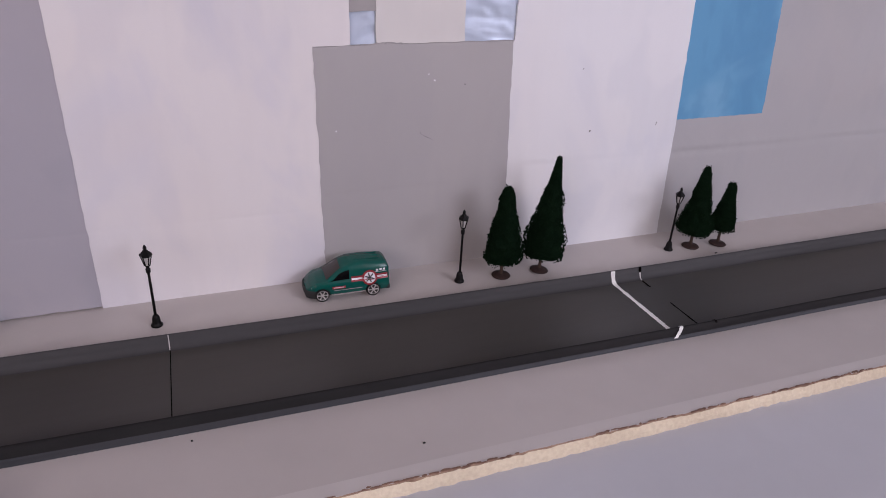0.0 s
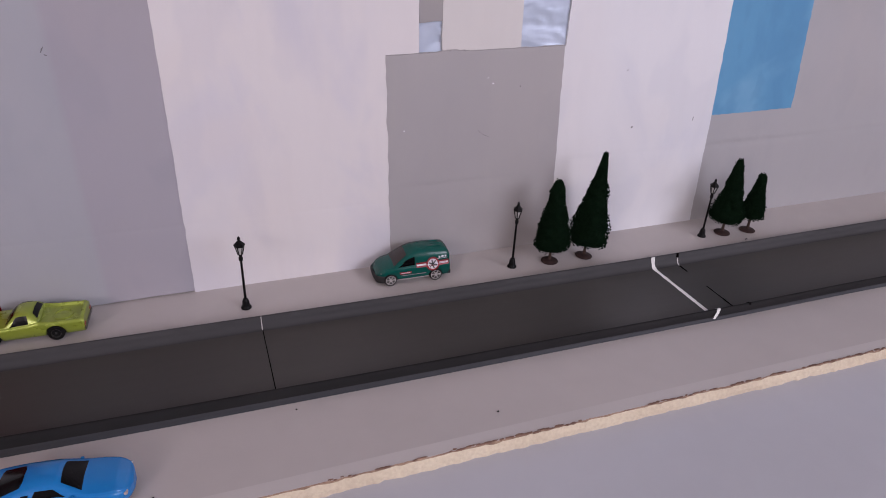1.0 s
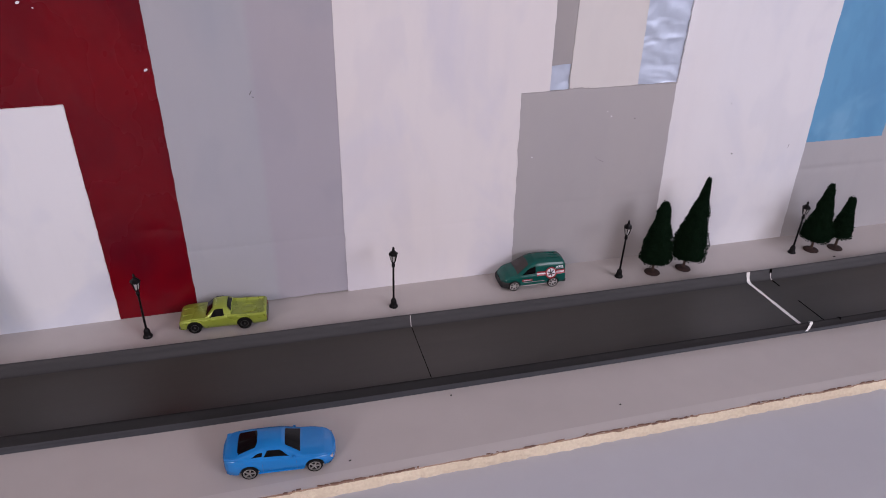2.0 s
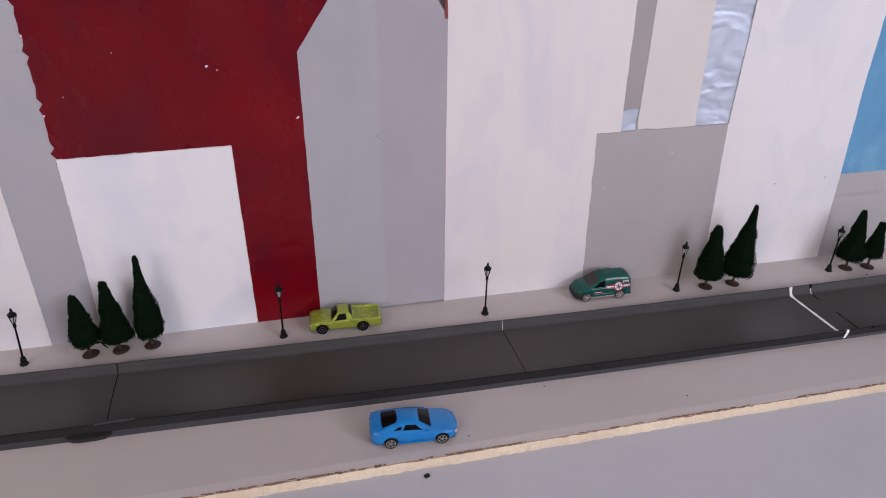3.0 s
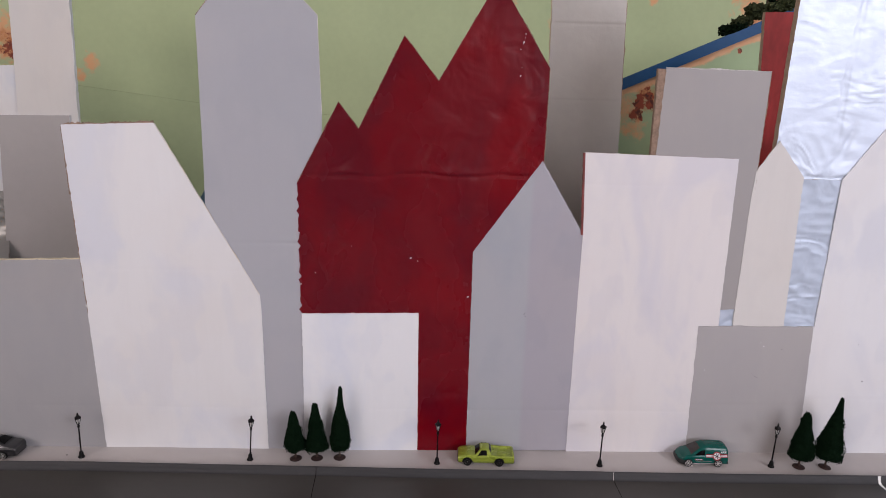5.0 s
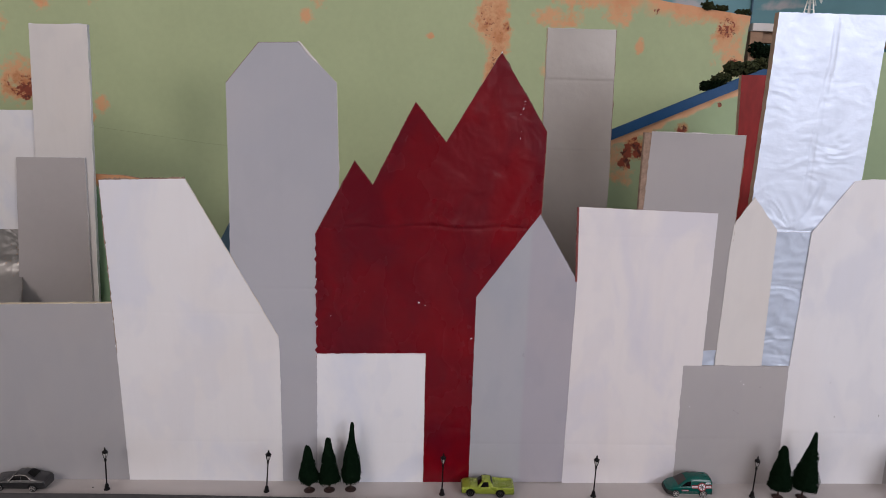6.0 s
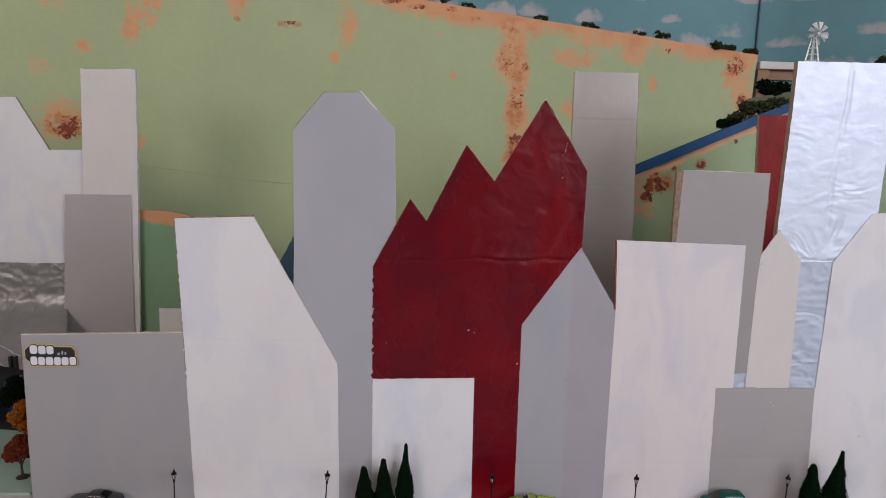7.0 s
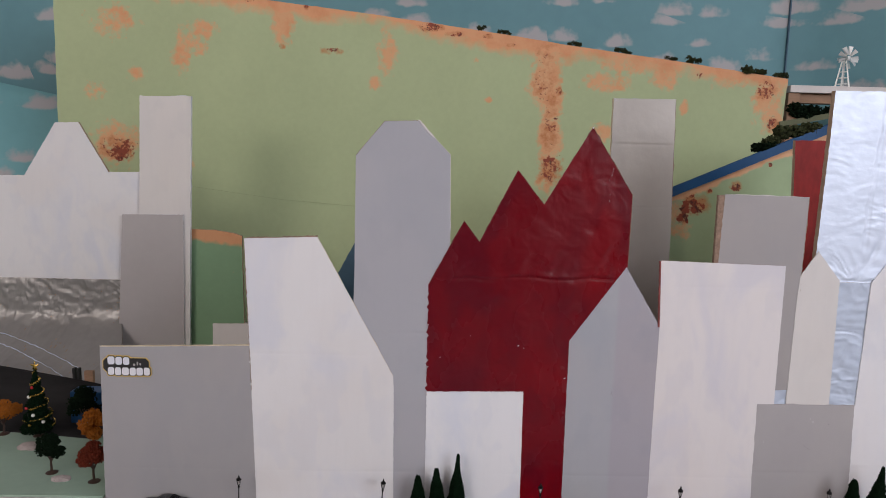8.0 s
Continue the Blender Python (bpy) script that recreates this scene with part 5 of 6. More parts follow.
# ---- windmill ----
def windmill(x, y, z):
    ob = thing("windmill", pose(x, y, z, 0, 0, 8), "small silver metal model farm windmill on the shelf beam", "windmill")
    bm = bmesh.new()
    for sx in (-1, 1):
        for sy in (-1, 1):
            tube(bm, [(0.015 * sx, 0.015 * sy, 0), (0.004 * sx, 0.004 * sy, 0.092)], [0.0030, 0.0022], 5)
    for k in range(4):
        t = (k + 0.6) / 4.6
        w = 0.015 + (0.004 - 0.015) * t
        for a, b in (((-w, -w), (w, -w)), ((w, -w), (w, w)), ((w, w), (-w, w)), ((-w, w), (-w, -w))):
            tube(bm, [(*a, 0.092 * t), (*b, 0.092 * t)], [0.0013, 0.0013], 4)
    part("tower", bm, SILVERMET, ob)
    for k in range(9):
        a = 2 * math.pi * k / 9
        bm = bmesh.new()
        ca, sa = math.cos(a), math.sin(a)
        pts = []
        for rr, hw in ((0.009, 0.0020), (0.037, 0.0066)):
            for s in (-1, 1):
                pts.append((rr * ca - s * hw * sa, -0.018 + 0.003 * s, 0.097 + rr * sa + s * hw * ca))
        for off in (0.0, 0.0012):
            vs = [bm.verts.new((p[0], p[1] + off, p[2])) for p in (pts[0], pts[1], pts[3], pts[2])]
            bm.faces.new(vs)
        part("blade", bm, SILVERMET, ob)
    part("hub", box(bmesh.new(), -0.005, 0.005, -0.022, 0.03, 0.092, 0.102, 0.001), SILVERMET, ob)
    part("tail_vane", box(bmesh.new(), 0.045, 0.072, 0.024, 0.027, 0.089, 0.108, 0.001), SILVERMET, ob)
    part("tail_rod", box(bmesh.new(), 0.0, 0.05, 0.024, 0.027, 0.095, 0.099), SILVERMET, ob)


windmill(0.930, 1.76, 0.846)


# ---- stickers with a plain two-row mark ----
def sticker(x0, z0, w, h, y):
    ob = thing("logo_sticker", pose(x0, y, z0), "black and yellow-bordered sticker with white block lettering shapes", "sticker", "stickers on the boards")
    k, g = w / 0.075, h / 0.035
    yellow = mat("sticker_yellow", (0.60, 0.41, 0.10), 0.4, var=0.1, bump=0)

    def plate(name, boxes, y0, y1, grow, material, label):
        """Slabs with clipped corners, each a little larger than its box."""
        bm = bmesh.new()
        for n, (a, b, c, d) in enumerate(boxes):
            a, b, c, d = a * k - grow, b * k + grow, c * g - grow, d * g + grow
            e = 0.22 * min(b - a, d - c)
            ring = [(a + e, c), (b - e, c), (b, c + e), (b, d - e), (b - e, d), (a + e, d), (a, d - e), (a, c + e)]
            f = [bm.verts.new((x, y0 - 0.00002 * n, z)) for x, z in ring]
            w = [bm.verts.new((x, y1, z)) for x, z in ring]
            bm.faces.new(f)
            for q in range(8):
                bm.faces.new((f[q], w[q], w[(q + 1) % 8], f[(q + 1) % 8]))
        bmesh.ops.recalc_face_normals(bm, faces=bm.faces[:])
        part(name, bm, material, ob, label)

    top = [(0.0060, 0.0170, 0.0195, 0.0330), (0.0185, 0.0290, 0.0190, 0.0325), (0.0305, 0.0405, 0.0190, 0.0320)]
    low = [(0.0060, 0.0158, 0.0015, 0.0150), (0.0172, 0.0268, 0.0010, 0.0145), (0.0282, 0.0392, 0.0010, 0.0145), (0.0406, 0.0502, 0.0010, 0.0145), (0.0514, 0.0616, 0.0012, 0.0145), (0.0632, 0.0725, 0.0015, 0.0148)]
    field = [(0.0, 0.0700, 0.0085, 0.0290)]
    plate("border", top + low + field, -0.0004, 0.0, 0.0026, yellow, "yellow border")
    plate("field", top + low + field, -0.0009, -0.0002, 0.0013, BLACK, "black field")
    for one in top + low:
        plate("block", [one], -0.0014, -0.0007, 0.0, BRIGHT, "white plain block shape")
    plate("scribble", [(0.046, 0.050, 0.0175, 0.0215), (0.052, 0.0545, 0.0185, 0.0245), (0.0565, 0.059, 0.0185, 0.0225)], -0.0012, -0.0007, 0.0, GREY, "small grey marks")


sticker(-0.974, 0.2205, 0.075, 0.034, 0.4888)


def boxed_sticker(x0, z0, w, h, y):
    ob = thing("logo_sticker", pose(x0, y, z0, 0, -2, 0), "small black sticker with a yellow border and white block shapes", "sticker", "stickers on the boards")
    yellow = mat("sticker_border_yellow", (0.50, 0.36, 0.10), 0.4, var=0.1, bump=0)
    part("border", box(bmesh.new(), 0, w, -0.0004, 0, 0, h), yellow, ob, "yellow border")
    part("field", box(bmesh.new(), 0.0016, w - 0.0016, -0.0008, -0.0004, 0.0016, h - 0.0016), BLACK, ob, "black field")
    for k in range(5):
        for z in (0.0035, 0.0165):
            part("block", box(bmesh.new(), 0.0045 + 0.0076 * k, 0.0045 + 0.0076 * k + 0.0062, -0.0012, -0.0008, z, z + 0.0105, 0.0), BRIGHT, ob, "white plain block shape")


boxed_sticker(0.5455, 0.2245, 0.046, 0.030, 0.4888)

# ---- small debris ----
def speck(x, y, z, sx, sy, sz, rot, name, label):
    bm = box(bmesh.new(), -sx, sx, -sy, sy, 0, sz, min(sx, sy) * 0.4)
    ob = link_mesh(name, bm, BLACK)
    ob.matrix_world = pose(x, y, z, 0, 0, rot)
    tagged(ob, label, "debris", "specks of debris")


for x, y, z, sx, sy, rot in ((-0.1120, 0.2640, 0, 0.0009, 0.0003, 20), (-0.0228, 0.3135, 0, 0.0006, 0.0005, 0), (-0.156, 0.235, -0.009, 0.0024, 0.0018, 20), (-0.778, 0.468, 0, 0.0012, 0.0006, 10), (-0.762, 0.4715, 0, 0.0010, 0.0007, 40),
                             (-0.529, 0.477, 0, 0.0008, 0.0005, 10), (0.455, 0.432, 0, 0.0016, 0.0007, 15), (0.107, 0.271, 0, 0.0007, 0.0006, 0)):
    speck(x, y, z, sx, sy, 0.0006, rot, "debris_speck", "tiny dark speck of debris on the tabletop")


def chips(name, label, spots, material, y):
    """Small flaked spots and scratches lying on the board faces: (x, z, length, width, angle)."""
    bm = bmesh.new()
    for n, (x, z, a, w, ang) in enumerate(spots):
        ca, sa = math.cos(radians(ang)), math.sin(radians(ang))
        rg = random.Random(n)
        ring = []
        for k in range(8):
            t = 2 * math.pi * k / 8
            p, q = a * math.cos(t) * rg.uniform(0.7, 1.2), w * math.sin(t) * rg.uniform(0.7, 1.2)
            ring.append(bm.verts.new((x + p * ca - q * sa, y + foot_bend(x, z) - 0.00003 * n, z + p * sa + q * ca)))
        bm.faces.new(ring[::-1])
    tagged(link_mesh(name, bm, material), label, "paint flake", "flakes and scratches", "stuff")


def edge_scraps():
    """Ragged brown scraps of paper and dark crumbs clinging along the rough front edge of the tabletop."""
    rng = random.Random(21)
    bm = bmesh.new()
    x = -0.75
    while x < 0.95:
        x += rng.uniform(0.0012, 0.0060)
        if noise.noise((x * 14, 3, 8)) + 0.6 * noise.noise((x * 60, 1, 8)) < -0.12:
            continue
        ln, wd = rng.uniform(0.0008, 0.0042), rng.uniform(0.0002, 0.0008)
        y, z = 0.2464 + rng.gauss(0, 0.0004), 0.0001 + rng.uniform(0, 0.0003)
        ring = [(x + ln * math.cos(a) * rng.uniform(0.6, 1.2), y + wd * math.sin(a) * rng.uniform(0.6, 1.4)) for a in [2 * math.pi * k / 7 for k in range(7)]]
        top = [bm.verts.new((p, q, z)) for p, q in ring]
        low = [bm.verts.new((p, q, z - 0.0009)) for p, q in ring]
        bm.faces.new(top)
        for k in range(7):
            bm.faces.new((top[k], low[k], low[(k + 1) % 7], top[(k + 1) % 7]))
    tagged(link_mesh("paper_scraps", bm, SCRAP), "ragged dark brown scraps along the rough table edge", "paper scraps", kind="stuff")


edge_scraps()
chips("white_paint_flake", "tiny white flakes where the red paint has chipped", [(-0.309, 0.283, 0.0016, 0.0011, 20), (-0.300, 0.279, 0.0010, 0.0006, -30), (-0.387, 0.298, 0.0007, 0.0006, 0), (-0.2315, 0.230, 0.0020, 0.0011, 30), (-0.435, 0.261, 0.0007, 0.0006, 0),
      (-0.173, 0.560, 0.0016, 0.0007, 60), (-0.1765, 0.552, 0.0008, 0.0005, 10), (-0.1715, 0.5655, 0.0007, 0.0004, 30), (-0.174, 0.530, 0.0006, 0.0004, 70), (-0.171, 0.570, 0.0010, 0.0007, 0), (-0.175, 0.520, 0.0012, 0.0006, 80), (-0.206, 0.6325, 0.0016, 0.0009, 70), (-0.4545, 0.245, 0.0012, 0.0008, 60), (-0.455, 0.315, 0.0012, 0.0008, 90)], BRIGHT, 0.4885)
chips("dark_paint_flake", "tiny dark scuffs and pencil scratches on the painted boards", [(0.178, 0.118, 0.0046, 0.00018, -25), (0.172, 0.122, 0.0020, 0.00018, -60), (0.209, 0.160, 0.0007, 0.0006, 0), (0.331, 0.113, 0.0011, 0.0010, 0), (0.401, 0.116, 0.0024, 0.0004, 80), (0.317, 0.168, 0.0008, 0.0004, 30),
      (-0.154, 0.207, 0.0026, 0.0004, 60), (-0.1525, 0.2035, 0.0014, 0.0004, -20)], PENCIL, 0.4876)
chips("pale_paint_flake", "tiny pale flakes on the grey board", [(0.183, 0.164, 0.0011, 0.0007, -30), (0.103, 0.128, 0.0008, 0.0007, 0), (0.178, 0.169, 0.0008, 0.0004, 40)], BRIGHT, 0.4874)


# ---- die-cast cars ----
class Shell:
    """A lofted car body: u runs from the tail (0) to the nose (1)."""

    def __init__(self, L, W, zb, belt, roof, plan, wheels, ra, zw, tumble=0.42, crown=0.0008, bed=None):
        self.L, self.W, self.zb, self.ra, self.zw, self.tumble, self.crown, self.bed = L, W, zb, ra, zw, tumble, crown, bed
        self.belt_p, self.roof_p, self.plan_p, self.wheels = belt, roof, plan, wheels

    def val(self, pts, u, soft=0.012):
        xs, ys = [p[0] for p in pts], [p[1] for p in pts]
        return float(np.mean([np.interp(u + d, xs, ys) for d in (-soft, -soft / 2, 0, soft / 2, soft)]))

    def x(self, u):
        return (u - 0.5) * self.L

    def at(self, u):
        w = self.val(self.plan_p, u, 0.006) * self.W / 2
        belt = self.val(self.belt_p, u)
        roof = max(belt + 0.0002, self.val(self.roof_p, u, 0.008))
        return w, belt, roof

    def side(self, u, s):
        w, belt, roof = self.at(u)
        c = roof - belt
        return 0.885 * w - self.tumble * c * s ** 1.2, belt + s * c

    def section(self, u):
        w, belt, roof = self.at(u)
        c = roof - belt
        x = self.x(u)
        zb = self.zb
        zs = zb
        for xw in self.wheels:
            d = abs(x - (xw - 0.5) * self.L)
            if d < self.ra:
                zs = max(zs, self.zw + math.sqrt(self.ra ** 2 - d ** 2))
        hh = belt - zb
        z2, z3, z4, z5 = zb + 0.42 * hh, zb + 0.76 * hh, zb + 0.90 * hh, zb + 0.975 * hh
        pts = [(0.84 * w, min(zs, z3 - 0.0004)), (0.975 * w, max(zs, zb + 0.08 * hh)), (1.0 * w, max(zs + 0.0003, z2)), (0.992 * w, max(zs + 0.0006, z3)), (0.968 * w, max(zs + 0.0008, z4)), (0.93 * w, max(zs + 0.0009, z5)), (0.895 * w, max(belt, zs + 0.001))]
        if self.bed and self.bed[0] < u < self.bed[1]:
            dz = belt - self.bed[2]
            pts += [(0.86 * w, belt + 0.0001), (0.83 * w, belt - 0.0006), (0.81 * w, dz + 0.0005), (0.78 * w, dz), (0.60 * w, dz), (0.40 * w, dz), (0, dz)]
        else:
            for s in (0.06, 0.45, 0.86):
                pts.append(self.side(u, s))
            ye = 0.885 * w - self.tumble * c - min(0.0018, 0.5 * c + 0.0006)
            pts += [(ye, roof), (ye * 0.82, roof + self.crown * 0.36), (ye * 0.5, roof + self.crown * 0.75), (0, roof + self.crown)]
        return [(x, y, z) for y, z in pts]

    def mesh(self, n=84):
        bm = bmesh.new()
        us = sorted(set([i / n for i in range(n + 1)] + [e for k in range(1, 9) for e in (0.03 * (k / 9) ** 2, 1 - 0.03 * (k / 9) ** 2)] + ([self.bed[0] + 1e-4, self.bed[0] - 1e-4, self.bed[1] + 1e-4, self.bed[1] - 1e-4] if self.bed else [])))
        rows = []
        for u in us:
            p = self.section(u)
            full = [(a, -b, c) for a, b, c in p] + [(a, b, c) for a, b, c in p[-2::-1]]
            rows.append([bm.verts.new(q) for q in full])
        for a, b in zip(rows, rows[1:]):
            for k in range(len(a) - 1):
                bm.faces.new((a[k], b[k], b[k + 1], a[k + 1])).smooth = True
        bm.faces.new(rows[0])
        bm.faces.new(rows[-1][::-1])
        bmesh.ops.remove_doubles(bm, verts=bm.verts[:], dist=1e-6)
        bmesh.ops.recalc_face_normals(bm, faces=bm.faces[:])
        return bm

    def side_pane(self, ua, ub, s0, s1, slant_a=0.0, slant_b=0.0, sgn=1, off=0.0003, n=8):
        """Pane on the cabin side between stations, its ends leaning with the pillars."""
        bm = bmesh.new()
        g = []
        for j in range(5):
            s = s0 + (s1 - s0) * j / 4
            row = []
            for i in range(n + 1):
                t = i / n
                u = (ua + slant_a * j / 4) * (1 - t) + (ub + slant_b * j / 4) * t
                y, z = self.side(u, s)
                row.append(bm.verts.new((self.x(u), sgn * (y + off), z)))
            g.append(row)
        for a, b in zip(g, g[1:]):
            for k in range(n):
                bm.faces.new((a[k], a[k + 1], b[k + 1], b[k]) if sgn < 0 else (a[k], b[k], b[k + 1], a[k + 1])).smooth = True
        return bm

    def top_pane(self, ua, ub, k0=0.92, k1=0.92, off=0.00035, n=16, dirx=1):
        """Pane over a sloping end of the cabin (windscreen or rear window)."""
        bm = bmesh.new()
        g = []
        for i in range(n + 1):
            t = i / n
            u = ua + (ub - ua) * t
            w, belt, roof = self.at(u)
            c = roof - belt
            ye = (0.885 * w - self.tumble * c - min(0.0018, 0.5 * c + 0.0006)) * (k0 + (k1 - k0) * t) * (1 - 0.05 * abs(2 * t - 1) ** 9)
            row = []
            for j in range(9):
                q = -1 + j / 4
                row.append(bm.verts.new((self.x(u) + dirx * off, q * ye, roof + self.crown * (1 - abs(q) * 0.6 - 0.4 * q * q) + off)))
            g.append(row)
        for a, b in zip(g, g[1:]):
            for k in range(8):
                bm.faces.new((a[k], b[k], b[k + 1], a[k + 1])).smooth = True
        bmesh.ops.recalc_face_normals(bm, faces=bm.faces[:])
        return bm


def add_wheel(ob, x, y, r, w, sgn, spokes, rimmat):
    turn = pose(x, y, r, 90 * sgn, 0, 0)
    bm = revolve(bmesh.new(), [(r * 0.80, -w / 2), (r * 0.96, -w / 2), (r, -w * 0.36), (r, w * 0.36), (r * 0.95, w / 2), (r * 0.74, w / 2), (r * 0.70, w * 0.36)], 28)
    wheel = part("wheel", bm, TYRE, ob, "black plastic tyre", smooth=False)
    wheel.matrix_local = turn
    bm = revolve(bmesh.new(), [(r * 0.72, w * 0.30), (r * 0.78, w * 0.51), (r * 0.68, w * 0.54), (r * 0.64, w * 0.36)] if spokes else [(r * 0.54, w * 0.36), (r * 0.62, w * 0.51), (r * 0.56, w * 0.53), (r * 0.50, w * 0.37)], 28, caps=False)
    for k in range(spokes):
        m = Matrix.Rotation(2 * math.pi * k / spokes, 4, "Z")
        box(bm, r * 0.08, r * 0.70, -r * 0.085, r * 0.085, w * 0.38, w * 0.50, 0.0, 0, m)
    hub = r * (0.17 if spokes else 0.13)
    revolve(bm, [(hub, w * 0.36), (hub, w * 0.50), (hub * 0.6, w * 0.53)], 12)
    part("rim", bm, rimmat, wheel, "silver spoked rim")


def die_cast_car(name, label, category, sh, m, paint, wheel_r, wheel_w, spokes=5, rimmat=CHROME):
    ob = thing(name, m, label, category, "parked die-cast cars")
    body = part("body", sh.mesh(), paint, ob)
    bm = box(bmesh.new(), sh.x(0.05), sh.x(0.95), -sh.W * 0.40, sh.W * 0.40, sh.zb - 0.0004, sh.zb + 0.005, 0.0006)
    part("chassis", bm, BLACK, ob, "black plastic underside")
    for uw in sh.wheels:
        for sgn in (-1, 1):
            yw = sgn * (sh.at(uw)[0] - wheel_w * 0.42)
            add_wheel(ob, sh.x(uw), yw, wheel_r, wheel_w, 1 if sgn < 0 else -1, spokes, rimmat)
    return ob, body


PAINT_BLUE = mat("bright_blue_car_paint", (0.003, 0.185, 0.53), 0.24, var=0.06, scale=60, bump=0.0, spec=0.4, coat=0.3)
SEAM_BLUE = mat("dark_blue_seam", (0.004, 0.10, 0.30), 0.4, var=0.1, bump=0)
PAINT_LIME = mat("metallic_lime_car_paint", (0.30, 0.37, 0.045), 0.28, metal=0.3, var=0.12, scale=60, fine=900, bump=0.0, coat=0.4)
PAINT_TEAL = mat("teal_green_car_paint", (0.0015, 0.076, 0.062), 0.2, var=0.1, scale=60, bump=0.0, spec=0.35, coat=0.0)
PAINT_RED = mat("orange_red_car_paint", (0.58, 0.045, 0.022), 0.28, var=0.06, scale=60, bump=0.0, coat=0.3)
PAINT_GREY = mat("graphite_car_paint", (0.040, 0.040, 0.043), 0.3, metal=0.5, var=0.1, scale=60, bump=0.0, coat=0.4)
TAIL_RED = mat("tail_lamp_red", (0.3, 0.01, 0.01), 0.3, var=0.1, bump=0)
HEADLAMP = mat("headlamp_silver", (0.6, 0.6, 0.62), 0.2, metal=0.6, var=0.1, bump=0)
PRINT_RED = mat("printed_dark_red", (0.25, 0.012, 0.02), 0.4, var=0.1, bump=0)


SATINRIM = mat("satin_silver_rim", (0.50, 0.49, 0.47), 0.3, metal=0.8, var=0.2, scale=200, bump=0.0)
DARKRIM = mat("dark_chrome_rim", (0.25, 0.25, 0.24), 0.3, metal=1.0, var=0.3, scale=200, bump=0.0)


def panes(ob, sh, side_list, front, rear):
    for sgn in (-1, 1):
        for a in side_list:
            part("side_window", sh.side_pane(*a, sgn=sgn), GLASS, ob, "dark window")
    if front:
        part("windscreen", sh.top_pane(*front, dirx=1), GLASS, ob, "dark windscreen")
    if rear:
        part("rear_window", sh.top_pane(*rear, dirx=-1), GLASS, ob, "dark rear window")


def block(name, ob, x0, x1, y0, y1, z0, z1, material, label="", bevel=0.0004):
    part(name, box(bmesh.new(), x0, x1, y0, y1, z0, z1, bevel), material, ob, label)


PLAN = [(0, 0.80), (0.03, 0.91), (0.12, 0.98), (0.3, 1.0), (0.7, 1.0), (0.88, 0.97), (0.96, 0.88), (1.0, 0.70)]


def blue_coupe():
    L, W = 0.0772, 0.0320
    sh = Shell(L, W, 0.0036, [(0, 0.0150), (0.02, 0.0168), (0.10, 0.0174), (0.30, 0.0160), (0.60, 0.0150), (0.72, 0.0146), (0.90, 0.0128), (0.97, 0.0110), (1, 0.0085)],
               [(0, 0.0150), (0.02, 0.0170), (0.08, 0.0178), (0.12, 0.0182), (0.30, 0.0218), (0.40, 0.0223), (0.52, 0.0218), (0.545, 0.0211), (0.695, 0.0154), (0.90, 0.0134), (0.97, 0.0114), (1, 0.0088)],
               [(0, 0.50), (0.006, 0.64), (0.018, 0.78), (0.045, 0.90), (0.10, 0.985), (0.20, 1.0), (0.36, 0.975), (0.55, 0.97), (0.72, 0.99), (0.81, 0.99), (0.87, 0.955), (0.92, 0.885), (0.955, 0.78), (0.98, 0.62), (0.993, 0.42), (1.0, 0.20)], (0.225, 0.805), 0.0066, 0.0052, tumble=0.52, crown=0.0016)
    ob, body = die_cast_car("die_cast_car", "bright blue die-cast sports coupe with black windows on the tabletop", "toy car", sh, pose(-0.1592, 0.2780, 0, 0, 0, -4.5), PAINT_BLUE, 0.0056, 0.0052, rimmat=SATINRIM)
    panes(ob, sh, [(0.365, 0.585, 0.20, 0.80, 0.03, -0.075), (0.255, 0.345, 0.28, 0.66, 0.055, 0.008)], (0.680, 0.548, 0.95, 0.90), (0.135, 0.312, 0.90, 0.90))
    for sgn in (-1, 1):
        block("mirror", ob, sh.x(0.615), sh.x(0.64), sgn * 0.0146 - 0.0010, sgn * 0.0146 + 0.0010, 0.0148, 0.0162, PAINT_BLUE)
        block("headlight", ob, sh.x(0.945), sh.x(0.975), sgn * 0.0105 - 0.0020, sgn * 0.0105 + 0.0020, 0.0085, 0.0104, HEADLAMP, "small headlight")
        block("tail_light", ob, sh.x(0.006), sh.x(0.02), sgn * 0.0092 - 0.0022, sgn * 0.0092 + 0.0022, 0.0098, 0.0122, SEAM_BLUE, "dark tail light")
        block("sill", ob, sh.x(0.30), sh.x(0.71), sgn * 0.0152 - 0.0004, sgn * 0.0152 + 0.0004, 0.0034, 0.0048, PAINT_BLUE)
        for u in (0.345, 0.645):
            block("door_seam", ob, sh.x(u), sh.x(u) + 0.0003, sgn * 0.01535 - 0.0003, sgn * 0.01535 + 0.0002, 0.0052, 0.0125, SEAM_BLUE, bevel=0)
    block("spoiler", ob, sh.x(0.02), sh.x(0.065), -0.0125, 0.0125, 0.0168, 0.0181, PAINT_BLUE)


